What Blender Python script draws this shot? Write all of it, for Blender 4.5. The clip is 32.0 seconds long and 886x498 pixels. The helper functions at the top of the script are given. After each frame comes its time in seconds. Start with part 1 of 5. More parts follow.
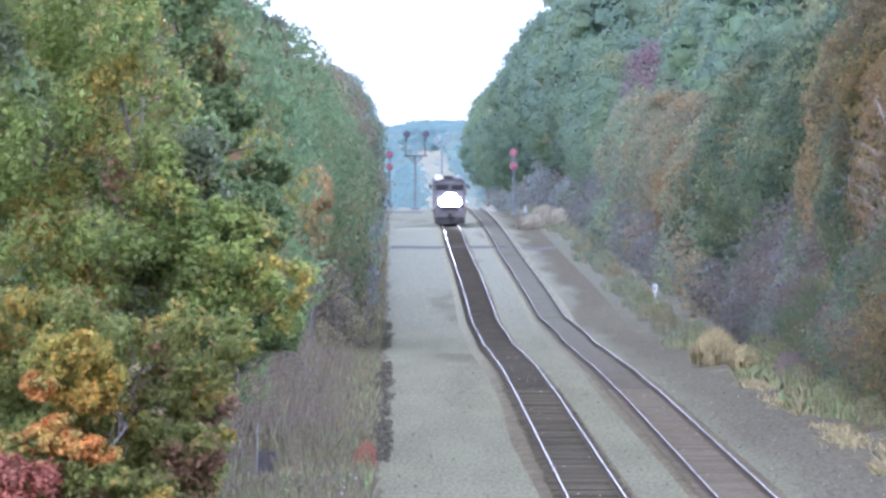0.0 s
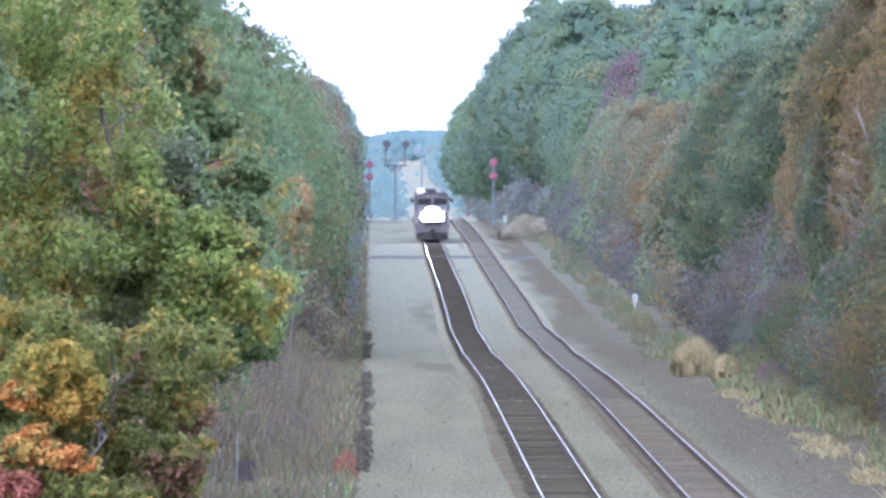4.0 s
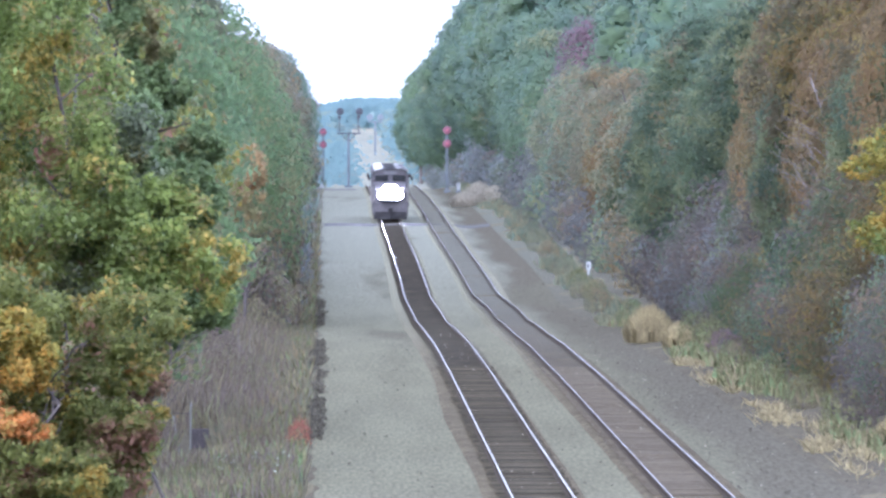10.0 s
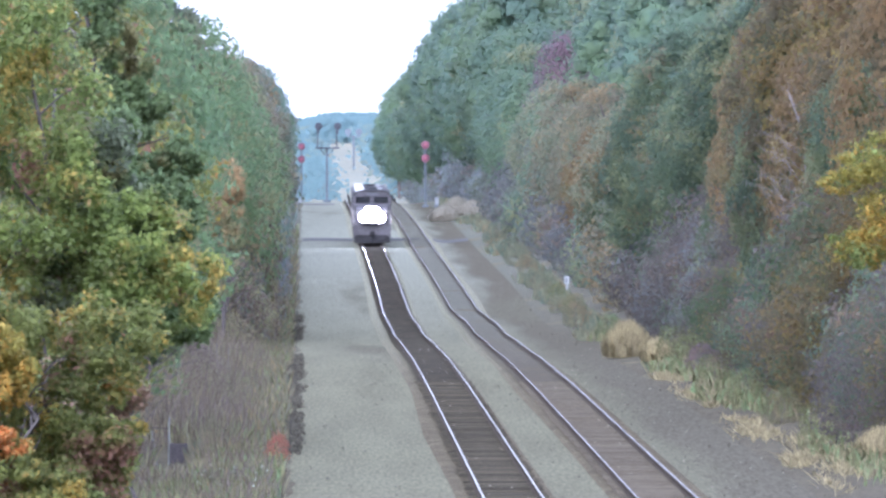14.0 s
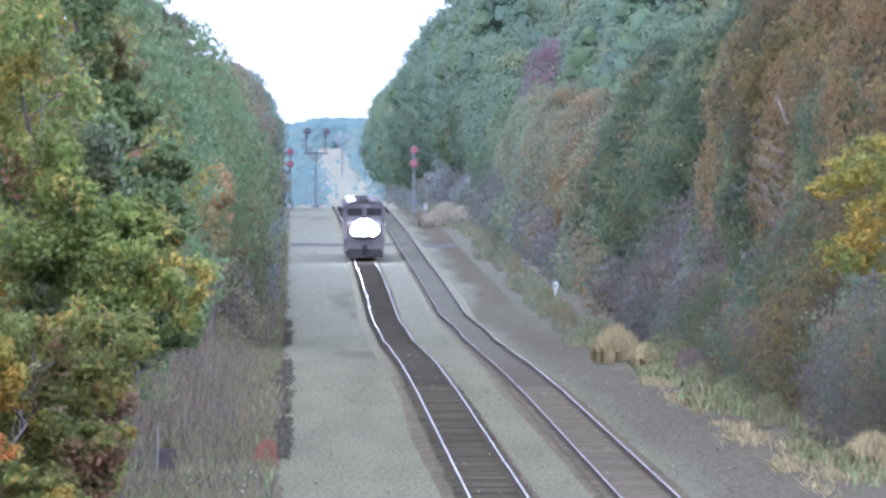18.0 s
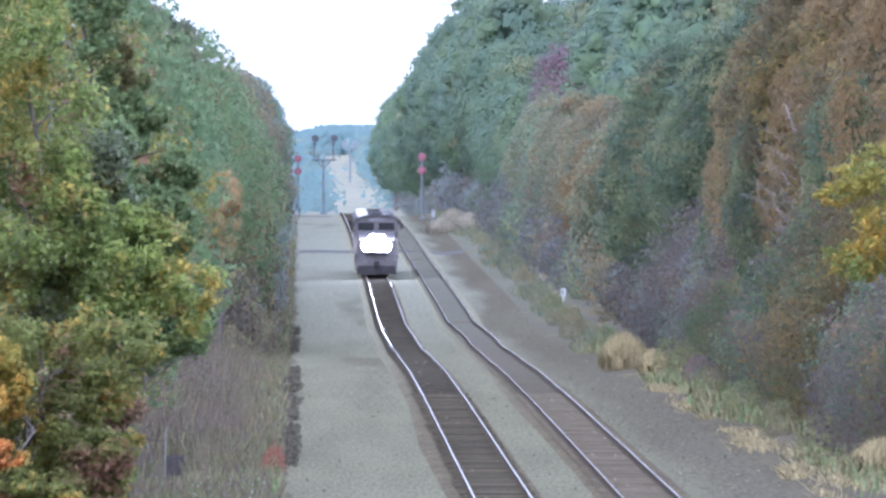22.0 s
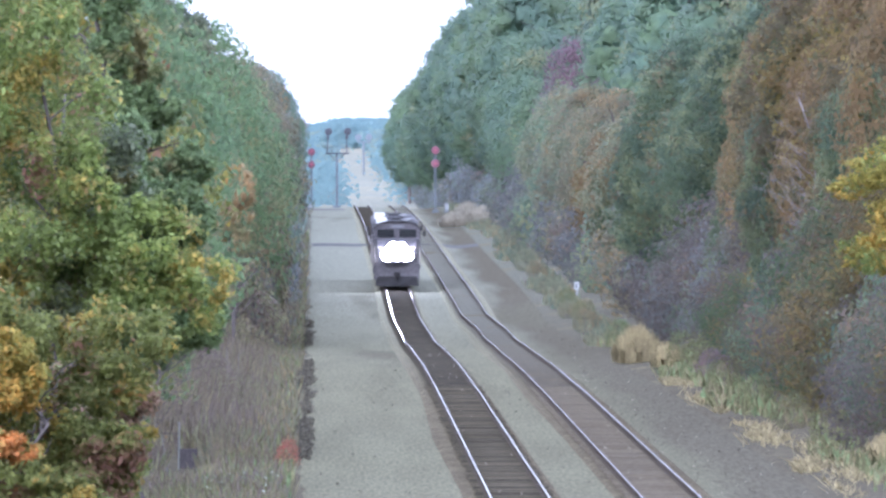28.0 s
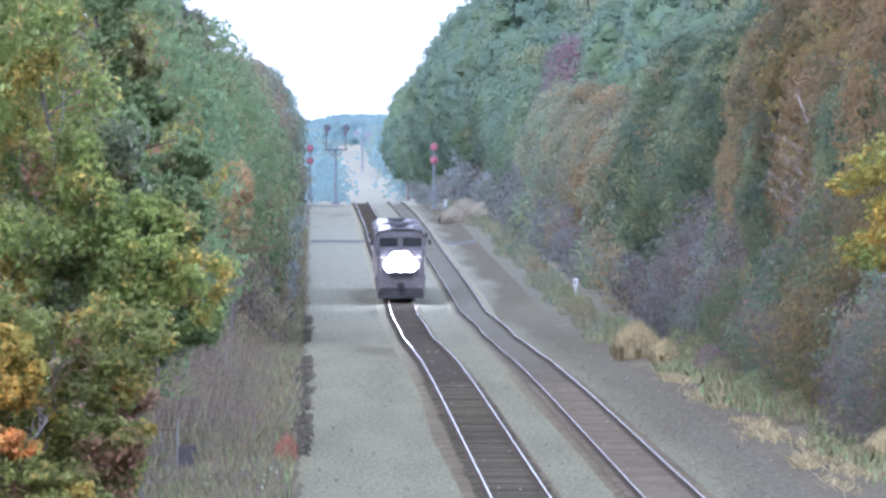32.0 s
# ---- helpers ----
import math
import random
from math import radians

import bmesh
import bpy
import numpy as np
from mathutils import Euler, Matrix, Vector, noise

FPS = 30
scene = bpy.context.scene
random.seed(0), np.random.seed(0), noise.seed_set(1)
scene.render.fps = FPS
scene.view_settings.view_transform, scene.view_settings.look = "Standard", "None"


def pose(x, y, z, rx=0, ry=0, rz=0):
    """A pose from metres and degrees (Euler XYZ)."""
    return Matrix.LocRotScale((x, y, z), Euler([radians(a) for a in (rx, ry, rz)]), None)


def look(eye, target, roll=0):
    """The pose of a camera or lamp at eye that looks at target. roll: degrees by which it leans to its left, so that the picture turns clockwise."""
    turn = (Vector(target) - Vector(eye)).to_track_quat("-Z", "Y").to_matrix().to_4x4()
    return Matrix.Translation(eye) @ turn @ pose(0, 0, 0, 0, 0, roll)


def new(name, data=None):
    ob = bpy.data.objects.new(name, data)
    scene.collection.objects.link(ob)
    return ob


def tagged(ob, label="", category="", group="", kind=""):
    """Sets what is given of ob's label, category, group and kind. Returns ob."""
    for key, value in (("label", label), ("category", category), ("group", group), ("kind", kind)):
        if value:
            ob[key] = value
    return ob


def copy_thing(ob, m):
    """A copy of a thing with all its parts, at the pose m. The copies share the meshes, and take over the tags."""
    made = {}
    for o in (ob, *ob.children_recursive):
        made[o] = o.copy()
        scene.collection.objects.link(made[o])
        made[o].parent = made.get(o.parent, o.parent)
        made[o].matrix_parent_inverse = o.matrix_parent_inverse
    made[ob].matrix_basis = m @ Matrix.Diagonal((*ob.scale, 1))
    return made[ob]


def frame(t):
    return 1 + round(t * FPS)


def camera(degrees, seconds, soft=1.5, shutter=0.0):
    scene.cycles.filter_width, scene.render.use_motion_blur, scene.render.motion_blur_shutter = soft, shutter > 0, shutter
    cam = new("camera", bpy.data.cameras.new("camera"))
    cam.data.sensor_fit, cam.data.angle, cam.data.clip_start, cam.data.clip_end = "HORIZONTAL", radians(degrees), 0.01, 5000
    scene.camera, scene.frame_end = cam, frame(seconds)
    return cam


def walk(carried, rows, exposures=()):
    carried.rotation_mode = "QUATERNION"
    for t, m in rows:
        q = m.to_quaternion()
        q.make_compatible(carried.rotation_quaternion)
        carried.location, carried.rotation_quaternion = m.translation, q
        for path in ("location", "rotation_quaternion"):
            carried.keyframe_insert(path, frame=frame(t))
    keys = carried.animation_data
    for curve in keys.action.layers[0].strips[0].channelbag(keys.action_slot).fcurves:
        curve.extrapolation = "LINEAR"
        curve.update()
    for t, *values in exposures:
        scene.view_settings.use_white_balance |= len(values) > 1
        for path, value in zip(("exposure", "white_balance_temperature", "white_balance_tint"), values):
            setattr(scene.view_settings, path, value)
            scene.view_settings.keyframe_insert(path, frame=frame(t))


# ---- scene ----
# A hand-held telephoto view from an overbridge along a double-track railway.
# x to the right of the eye, y along the track, z up from the rail tops near the bridge.
EYE_Z = 9.1
cam = camera(2 * math.degrees(math.atan(784 / 20000)), 32.0, soft=2.8)
SHAKE = [  # seconds, yaw, pitch
    (0, -0.2530, -0.5199), (0.5, -0.2704, -0.5068), (1, -0.2836, -0.5111), (1.5, -0.3317, -0.4784),
    (2, -0.3363, -0.4761), (2.5, -0.3363, -0.4827), (4.5, -0.3584, -0.4675), (5, -0.3538, -0.4893),
    (5.5, -0.4503, -0.5179), (6, -0.4240, -0.4586), (6.5, -0.4240, -0.4718), (7, -0.5073, -0.5990),
    (7.5, -0.5469, -0.6188), (8, -0.5643, -0.6342), (8.5, -0.5686, -0.6033), (9, -0.5841, -0.6317),
    (9.5, -0.5907, -0.6076), (10, -0.5907, -0.6340), (10.5, -0.6039, -0.6603), (11, -0.6039, -0.6142),
    (11.5, -0.6213, -0.6297), (12, -0.6391, -0.6033), (12.5, -0.6609, -0.6053), (13, -0.6784, -0.6122),
    (13.5, -0.6872, -0.5684), (14, -0.7004, -0.5595), (14.5, -0.7396, -0.5440), (16.5, -0.7795, -0.5506),
    (17, -0.7838, -0.5111), (17.5, -0.7749, -0.5242), (18, -0.7574, -0.5331), (18.5, -0.7179, -0.5156),
    (19, -0.7179, -0.5463), (19.5, -0.7179, -0.5156), (20, -0.7179, -0.5156), (20.5, -0.7222, -0.4870),
    (21, -0.7136, -0.5114), (21.5, -0.7179, -0.5288), (22, -0.7179, -0.4982), (22.5, -0.7179, -0.5288),
    (23, -0.7179, -0.6122), (23.5, -0.7265, -0.6385), (24, -0.7047, -0.6471), (24.5, -0.7090, -0.6824),
    (25, -0.7090, -0.6340), (25.5, -0.6958, -0.6385), (26, -0.6520, -0.6165), (26.5, -0.6609, -0.5858),
    (28.5, -0.6477, -0.5288), (29, -0.6609, -0.5420), (29.5, -0.6563, -0.6076), (30, -0.6520, -0.6122),
    (30.5, -0.6477, -0.5769), (31, -0.6477, -0.6254), (31.5, -0.6497, -0.5288), (32, -0.6563, -0.5506),
]
walk(cam, [(t, pose(0, 0, EYE_Z, 90 + pitch, 0, yaw)) for t, yaw, pitch in SHAKE],
     exposures=[(0.0, 1.24, 5010, 23), (13.0, 1.24, 5010, 23), (17.0, 1.13, 5010, 23), (25.0, 1.13, 5010, 23), (29.0, 1.22, 5010, 23), (32.0, 1.22, 5010, 23)])

# ---------------------------------------------------------------- light
world = bpy.data.worlds.new("overcast_sky")
scene.world = world
world.use_nodes = True
wn, wl = world.node_tree.nodes, world.node_tree.links
wn.clear()
sky = wn.new("ShaderNodeTexSky")
sky.sky_type, sky.sun_disc = "NISHITA", False
sky.sun_elevation, sky.sun_rotation = radians(29), radians(197)
sky.air_density, sky.dust_density = 1.0, 4.0
cloud = wn.new("ShaderNodeMixRGB")
cloud.inputs[0].default_value = 0.75
cloud.inputs[2].default_value = (11.5, 11.6, 12.0, 1)
bg = wn.new("ShaderNodeBackground")
bg.inputs[1].default_value = 0.1
wo = wn.new("ShaderNodeOutputWorld")
wl.new(sky.outputs[0], cloud.inputs[1])
wl.new(cloud.outputs[0], bg.inputs[0])
wl.new(bg.outputs[0], wo.inputs[0])

sun = new("sun", bpy.data.lights.new("sun", "SUN"))
sun.data.energy, sun.data.angle, sun.data.color = 1.35, radians(40), (1.0, 0.96, 0.9)
sun.matrix_world = look((-30, -100, 58), (0, 0, 0))


# ---------------------------------------------------------------- materials
def material(name, colour, rough=0.8, spec=0.3, vary=0.25, scale=1.0, second=None, bump=0.0, metal=0.0,
             fine=None, island=0.0, loose=0.0, through_light=0.0, stretch=1.0, grit=0.3, sheen=0.0, drift=None, patches=(), jitter=0.0, along=None):
    """A procedural surface: two scales of stain, an optional second tone, per-piece and per-object variation."""
    m = bpy.data.materials.new(name)
    m.use_nodes = True
    n, l = m.node_tree.nodes, m.node_tree.links
    bsdf = n["Principled BSDF"]
    bsdf.inputs["Roughness"].default_value = rough
    bsdf.inputs["Specular IOR Level"].default_value = spec
    bsdf.inputs["Metallic"].default_value = metal
    bsdf.inputs["Sheen Weight"].default_value, bsdf.inputs["Sheen Roughness"].default_value = sheen, 0.7
    geo = n.new("ShaderNodeNewGeometry")
    big = n.new("ShaderNodeTexNoise")
    big.inputs["Scale"].default_value, big.inputs["Detail"].default_value = scale, 5
    spot = n.new("ShaderNodeVectorMath")
    spot.operation = "MULTIPLY"
    spot.inputs[1].default_value = (1, stretch, 1)
    l.new(geo.outputs["Position"], spot.inputs[0])
    l.new(spot.outputs["Vector"], big.inputs["Vector"])
    ramp = n.new("ShaderNodeValToRGB")
    lo, hi = ramp.color_ramp.elements
    lo.position, hi.position = 0.32, 0.68
    other = second or tuple(c * (1 - vary) for c in colour)
    lo.color, hi.color = (*other, 1), (*colour, 1)
    l.new(big.outputs["Fac"], ramp.inputs["Fac"])
    last = ramp.outputs["Color"]
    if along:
        # distance haze painted in: the colour pales towards a far tone with y
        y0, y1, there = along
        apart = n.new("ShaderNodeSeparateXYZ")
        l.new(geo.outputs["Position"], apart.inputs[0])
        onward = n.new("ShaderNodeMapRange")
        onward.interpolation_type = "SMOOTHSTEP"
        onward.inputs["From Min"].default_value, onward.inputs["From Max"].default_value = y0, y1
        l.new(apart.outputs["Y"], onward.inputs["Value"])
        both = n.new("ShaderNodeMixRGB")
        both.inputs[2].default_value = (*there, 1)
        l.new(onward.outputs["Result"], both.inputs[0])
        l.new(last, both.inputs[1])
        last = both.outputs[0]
    if drift:
        # one soil gives way to another across the line, with an uneven border
        x0, x1, there = drift
        apart = n.new("ShaderNodeSeparateXYZ")
        l.new(geo.outputs["Position"], apart.inputs[0])
        add = n.new("ShaderNodeMath")
        add.operation = "MULTIPLY_ADD"
        add.inputs[1].default_value = 4.0
        l.new(big.outputs["Fac"], add.inputs[0])
        l.new(apart.outputs["X"], add.inputs[2])
        side = n.new("ShaderNodeMapRange")
        side.interpolation_type = "SMOOTHSTEP"
        side.inputs["From Min"].default_value, side.inputs["From Max"].default_value = x0 + 2.0, x1 + 2.0
        l.new(add.outputs[0], side.inputs["Value"])
        both = n.new("ShaderNodeMixRGB")
        both.inputs[2].default_value = (*there, 1)
        l.new(side.outputs["Result"], both.inputs[0])
        l.new(last, both.inputs[1])
        last = both.outputs[0]

    # leaves of another hue in loose patches: (colour, share, noise scale)
    for k, (hue, share, size) in enumerate(patches):
        shift = n.new("ShaderNodeVectorMath")
        shift.operation = "ADD"
        shift.inputs[1].default_value = (31.7 * (k + 1), 11.3 * k, 7.9 * k)
        l.new(spot.outputs["Vector"], shift.inputs[0])
        cloud_noise = n.new("ShaderNodeTexNoise")
        cloud_noise.inputs["Scale"].default_value, cloud_noise.inputs["Detail"].default_value = size, 3
        l.new(shift.outputs["Vector"], cloud_noise.inputs["Vector"])
        some = n.new("ShaderNodeMath")
        some.operation = "MULTIPLY_ADD"
        some.inputs[1].default_value = jitter
        l.new(geo.outputs["Random Per Island"], some.inputs[0])
        l.new(cloud_noise.outputs["Fac"], some.inputs[2])
        edge = n.new("ShaderNodeMapRange")
        edge.interpolation_type = "SMOOTHSTEP"
        edge.inputs["From Min"].default_value = 0.66 - 0.32 * share - 0.05 + jitter * 0.5
        edge.inputs["From Max"].default_value = 0.66 - 0.32 * share + 0.09 + jitter * 0.5
        l.new(some.outputs[0], edge.inputs["Value"])
        blend = n.new("ShaderNodeMixRGB")
        blend.inputs[2].default_value = (*hue, 1)
        l.new(edge.outputs["Result"], blend.inputs[0])
        l.new(last, blend.inputs[1])
        last = blend.outputs[0]

    def scaled(value_socket, low, high, span=(0, 1)):
        nonlocal last
        mapped = n.new("ShaderNodeMapRange")
        mapped.inputs["From Min"].default_value, mapped.inputs["From Max"].default_value = span
        mapped.inputs["To Min"].default_value, mapped.inputs["To Max"].default_value = low, high
        l.new(value_socket, mapped.inputs["Value"])
        mul = n.new("ShaderNodeVectorMath")
        mul.operation = "SCALE"
        l.new(last, mul.inputs[0])
        l.new(mapped.outputs["Result"], mul.inputs["Scale"])
        last = mul.outputs["Vector"]

    if fine:
        grain = n.new("ShaderNodeTexNoise")
        grain.inputs["Scale"].default_value, grain.inputs["Detail"].default_value = fine, 3
        l.new(spot.outputs["Vector"], grain.inputs["Vector"])
        scaled(grain.outputs["Fac"], 1 - grit, 1 + grit, (0.3, 0.7))
    if island:
        scaled(geo.outputs["Random Per Island"], 1 - island, 1 + island)
    if loose:
        info = n.new("ShaderNodeObjectInfo")
        scaled(info.outputs["Random"], 1 - loose, 1 + loose)
    l.new(last, bsdf.inputs["Base Color"])
    if bump:
        b = n.new("ShaderNodeBump")
        b.inputs["Strength"].default_value, b.inputs["Distance"].default_value = bump, 0.03
        src = grain if fine else big
        l.new(src.outputs["Fac"], b.inputs["Height"])
        l.new(b.outputs["Normal"], bsdf.inputs["Normal"])
    if through_light:
        tr = n.new("ShaderNodeBsdfTranslucent")
        l.new(last, tr.inputs["Color"])
        mix = n.new("ShaderNodeMixShader")
        mix.inputs[0].default_value = through_light
        l.new(bsdf.outputs[0], mix.inputs[1])
        l.new(tr.outputs[0], mix.inputs[2])
        l.new(mix.outputs[0], n["Material Output"].inputs["Surface"])
    return m


def foliage(name, colour, second, scale=0.5, island=0.45, rough=0.55, fine=9.0, grit=0.3, sheen=0.0, patches=(), jitter=0.06, clear=0.5):
    return material(name, colour, rough=rough, spec=0.18 if sheen else 0.25, scale=scale, second=second, island=island, loose=0.1, fine=fine, grit=grit,
                    through_light=clear, sheen=sheen, patches=patches, jitter=jitter)


def glow(name, colour, strength):
    m = bpy.data.materials.new(name)
    m.use_nodes = True
    b = m.node_tree.nodes["Principled BSDF"]
    b.inputs["Base Color"].default_value = (*colour, 1)
    b.inputs["Emission Color"].default_value = (*colour, 1)
    b.inputs["Emission Strength"].default_value = strength
    return m


# along= mixes haze into the far gravel, soil, ballast and grey ties
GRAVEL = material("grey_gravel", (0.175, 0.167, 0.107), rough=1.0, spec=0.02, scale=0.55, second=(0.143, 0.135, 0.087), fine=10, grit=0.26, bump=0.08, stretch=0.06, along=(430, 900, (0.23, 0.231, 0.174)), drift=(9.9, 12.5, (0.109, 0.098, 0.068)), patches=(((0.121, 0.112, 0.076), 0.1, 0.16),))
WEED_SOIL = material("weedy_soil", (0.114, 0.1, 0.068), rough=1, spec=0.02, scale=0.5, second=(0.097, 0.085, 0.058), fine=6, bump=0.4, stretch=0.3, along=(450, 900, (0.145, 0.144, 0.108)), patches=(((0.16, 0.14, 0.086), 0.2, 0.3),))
MEADOW = material("far_meadow", (0.28, 0.262, 0.185), rough=1, spec=0.05, scale=0.03, second=(0.225, 0.235, 0.19), fine=0.8)
OILY_BALLAST = material("oily_ballast", (0.098, 0.083, 0.057), rough=1.0, spec=0.02, scale=0.5, second=(0.062, 0.053, 0.04), fine=12, bump=0.4, stretch=0.4, patches=(((0.166, 0.142, 0.087), 0.12, 1.6),))
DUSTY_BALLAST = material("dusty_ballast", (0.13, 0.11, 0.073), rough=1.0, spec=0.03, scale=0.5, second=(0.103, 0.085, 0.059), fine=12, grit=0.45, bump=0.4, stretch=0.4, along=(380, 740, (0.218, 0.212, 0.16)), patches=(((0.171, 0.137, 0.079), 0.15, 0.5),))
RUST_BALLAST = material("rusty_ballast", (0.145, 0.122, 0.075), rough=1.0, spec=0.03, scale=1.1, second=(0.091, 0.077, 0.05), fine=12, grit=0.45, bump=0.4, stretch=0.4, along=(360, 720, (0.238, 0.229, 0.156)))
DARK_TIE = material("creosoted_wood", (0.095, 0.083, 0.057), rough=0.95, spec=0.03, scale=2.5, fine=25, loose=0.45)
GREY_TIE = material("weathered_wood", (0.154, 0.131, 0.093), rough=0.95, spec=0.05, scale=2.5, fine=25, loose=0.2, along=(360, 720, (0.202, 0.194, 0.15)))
RAIL_SIDE = material("rusty_rail_steel", (0.1, 0.082, 0.062), rough=1.0, spec=0.03, scale=3, fine=30)
RAIL_TOP = material("polished_rail_steel", (0.96, 0.88, 0.74), rough=0.15, metal=1.0, vary=0.05, scale=0.6)
RAIL_DULL = material("dull_rail_steel", (0.4, 0.36, 0.29), rough=0.25, metal=0.4, vary=0.25, scale=0.4)
RAIL_WORN = material("worn_rail_steel", (0.56, 0.53, 0.45), rough=0.2, metal=0.4, vary=0.2, scale=0.4)
BARK = material("grey_brown_bark", (0.16, 0.14, 0.125), rough=0.95, scale=3, fine=18, bump=0.6)
PALE_BARK = material("pale_dead_bark", (0.30, 0.27, 0.255), rough=0.9, scale=3, fine=18)

GREEN = foliage("green_leaves", (0.354, 0.424, 0.125), (0.289, 0.361, 0.134), rough=0.42, grit=0.28, fine=5, island=0.25, clear=0.7, jitter=0.12, patches=(((0.535, 0.424, 0.125), 0.3, 0.5), ((0.237, 0.27, 0.174), 0.25, 0.4), ((0.385, 0.225, 0.174), 0.03, 0.5)))
OLIVE = foliage("olive_leaves", (0.334, 0.355, 0.105), (0.266, 0.303, 0.105), rough=0.42, grit=0.28, fine=5, island=0.25, clear=0.7, jitter=0.12, patches=(((0.51, 0.373, 0.092), 0.22, 0.7), ((0.334, 0.195, 0.134), 0.12, 0.6), ((0.549, 0.285, 0.092), 0.02, 0.8)))
DEEP = foliage("deep_green_leaves", (0.254, 0.328, 0.145), (0.205, 0.278, 0.128), rough=0.5, island=0.3, clear=0.7, patches=(((0.349, 0.321, 0.15), 0.2, 0.6),))
YELLOW = foliage("yellow_leaves", (0.44, 0.366, 0.081), (0.34, 0.317, 0.081), grit=0.3, fine=5, island=0.3, jitter=0.3, patches=(((0.221, 0.272, 0.081), 0.52, 0.6), ((0.481, 0.306, 0.065), 0.1, 0.7)))
ORANGE = foliage("orange_leaves", (0.776, 0.321, 0.102), (0.658, 0.34, 0.102), island=0.35, jitter=0.25, patches=(((0.541, 0.381, 0.11), 0.5, 0.9), ((0.318, 0.301, 0.095), 0.3, 1.1)))
RED = foliage("red_leaves", (0.476, 0.17, 0.12), (0.383, 0.17, 0.12), jitter=0.2, patches=(((0.468, 0.3, 0.13), 0.2, 0.8),))
RUST = foliage("rust_leaves", (0.208, 0.177, 0.094), (0.166, 0.148, 0.087), island=0.07, sheen=0.05, grit=0.16, fine=4, clear=0.7, patches=(((0.339, 0.267, 0.088), 0.3, 0.3), ((0.281, 0.205, 0.084), 0.35, 0.35), ((0.124, 0.169, 0.087), 0.42, 0.25), ((0.216, 0.152, 0.1), 0.1, 0.4)))
TAN = foliage("tan_leaves", (0.312, 0.266, 0.161), (0.25, 0.238, 0.157), island=0.1, sheen=0.15, grit=0.22, fine=3, clear=0.7, patches=(((0.207, 0.243, 0.148), 0.35, 0.35), ((0.375, 0.279, 0.139), 0.3, 0.4)))
SAGE = foliage("grey_green_leaves", (0.275, 0.372, 0.177), (0.216, 0.316, 0.166), island=0.1, sheen=0.06, grit=0.22, fine=3, clear=0.7, patches=(((0.364, 0.372, 0.187), 0.34, 0.3), ((0.364, 0.293, 0.177), 0.15, 0.35)))
FERN = foliage("soft_green_leaves", (0.184, 0.241, 0.138), (0.14, 0.192, 0.132), island=0.07, sheen=0.05, grit=0.16, fine=4, clear=0.7, patches=(((0.286, 0.319, 0.165), 0.38, 0.4), ((0.329, 0.241, 0.152), 0.08, 0.4)))
# far leaf colours with haze mixed in, bluer than the near greens
HAZED_GREEN = foliage("hazed_blue_green_leaves", (0.199, 0.291, 0.203), (0.17, 0.261, 0.185), island=0.06, sheen=0.15, grit=0.15, fine=1.5, clear=0.55, patches=(((0.209, 0.295, 0.158), 0.5, 0.14),))
HAZED_TEAL = foliage("hazed_teal_leaves", (0.196, 0.278, 0.163), (0.171, 0.25, 0.158), island=0.06, sheen=0.12, grit=0.15, fine=1.5, clear=0.55, patches=(((0.303, 0.311, 0.153), 0.35, 0.18), ((0.184, 0.258, 0.2), 0.35, 0.14)))
# red dulled for haze in the leaf colour
MAUVE = foliage("dull_red_leaves", (0.275, 0.166, 0.186), (0.221, 0.163, 0.178), island=0.08, sheen=0.1, grit=0.16, fine=3, clear=0.55, patches=(((0.172, 0.21, 0.191), 0.3, 0.3),))
FADED = foliage("faded_orange_leaves", (0.293, 0.2, 0.092), (0.23, 0.174, 0.089), island=0.07, sheen=0.1, fine=4, grit=0.16, clear=0.7, patches=(((0.169, 0.174, 0.089), 0.25, 0.4), ((0.322, 0.253, 0.081), 0.3, 0.45)))
TWIG = foliage("bare_brown_twigs", (0.191, 0.168, 0.144), (0.155, 0.139, 0.125), rough=0.9, island=0.07, sheen=0.05, grit=0.18, fine=5, clear=0.7, jitter=0.06, patches=(((0.146, 0.177, 0.111), 0.25, 0.28), ((0.235, 0.177, 0.127), 0.22, 0.3), ((0.217, 0.197, 0.129), 0.12, 0.35)))
BRUSH = foliage("dead_brush_stalks", (0.32, 0.259, 0.178), (0.225, 0.186, 0.14), scale=0.8, rough=0.9, island=0.3, sheen=0.1, grit=0.35, jitter=0.3, patches=(((0.366, 0.305, 0.16), 0.3, 0.35), ((0.244, 0.198, 0.175), 0.35, 0.3), ((0.292, 0.292, 0.15), 0.16, 0.4)), clear=0.7)
# far twig and leaf colours lightened and blued, haze painted in
HAZED_BLUE_TWIG = foliage("hazed_blue_grey_twigs", (0.229, 0.231, 0.21), (0.189, 0.194, 0.183), rough=0.9, island=0.06, sheen=0.1, grit=0.15, fine=3, clear=0.7, patches=(((0.222, 0.251, 0.178), 0.35, 0.3), ((0.279, 0.226, 0.178), 0.25, 0.3)))
HAZED_PALE_TWIG = foliage("hazed_pale_twigs", (0.31, 0.324, 0.322), (0.269, 0.286, 0.29), rough=0.9, island=0.1, sheen=0.1, grit=0.2, fine=3, patches=(((0.276, 0.347, 0.268), 0.4, 0.35), ((0.385, 0.338, 0.252), 0.25, 0.35)), clear=0.7)
HAZED_SILVER = foliage("hazed_silver_green_leaves", (0.329, 0.375, 0.319), (0.287, 0.343, 0.313), island=0.1, sheen=0.3, grit=0.18, fine=2, clear=0.5, patches=(((0.393, 0.338, 0.25), 0.35, 0.25), ((0.372, 0.264, 0.227), 0.18, 0.3)))
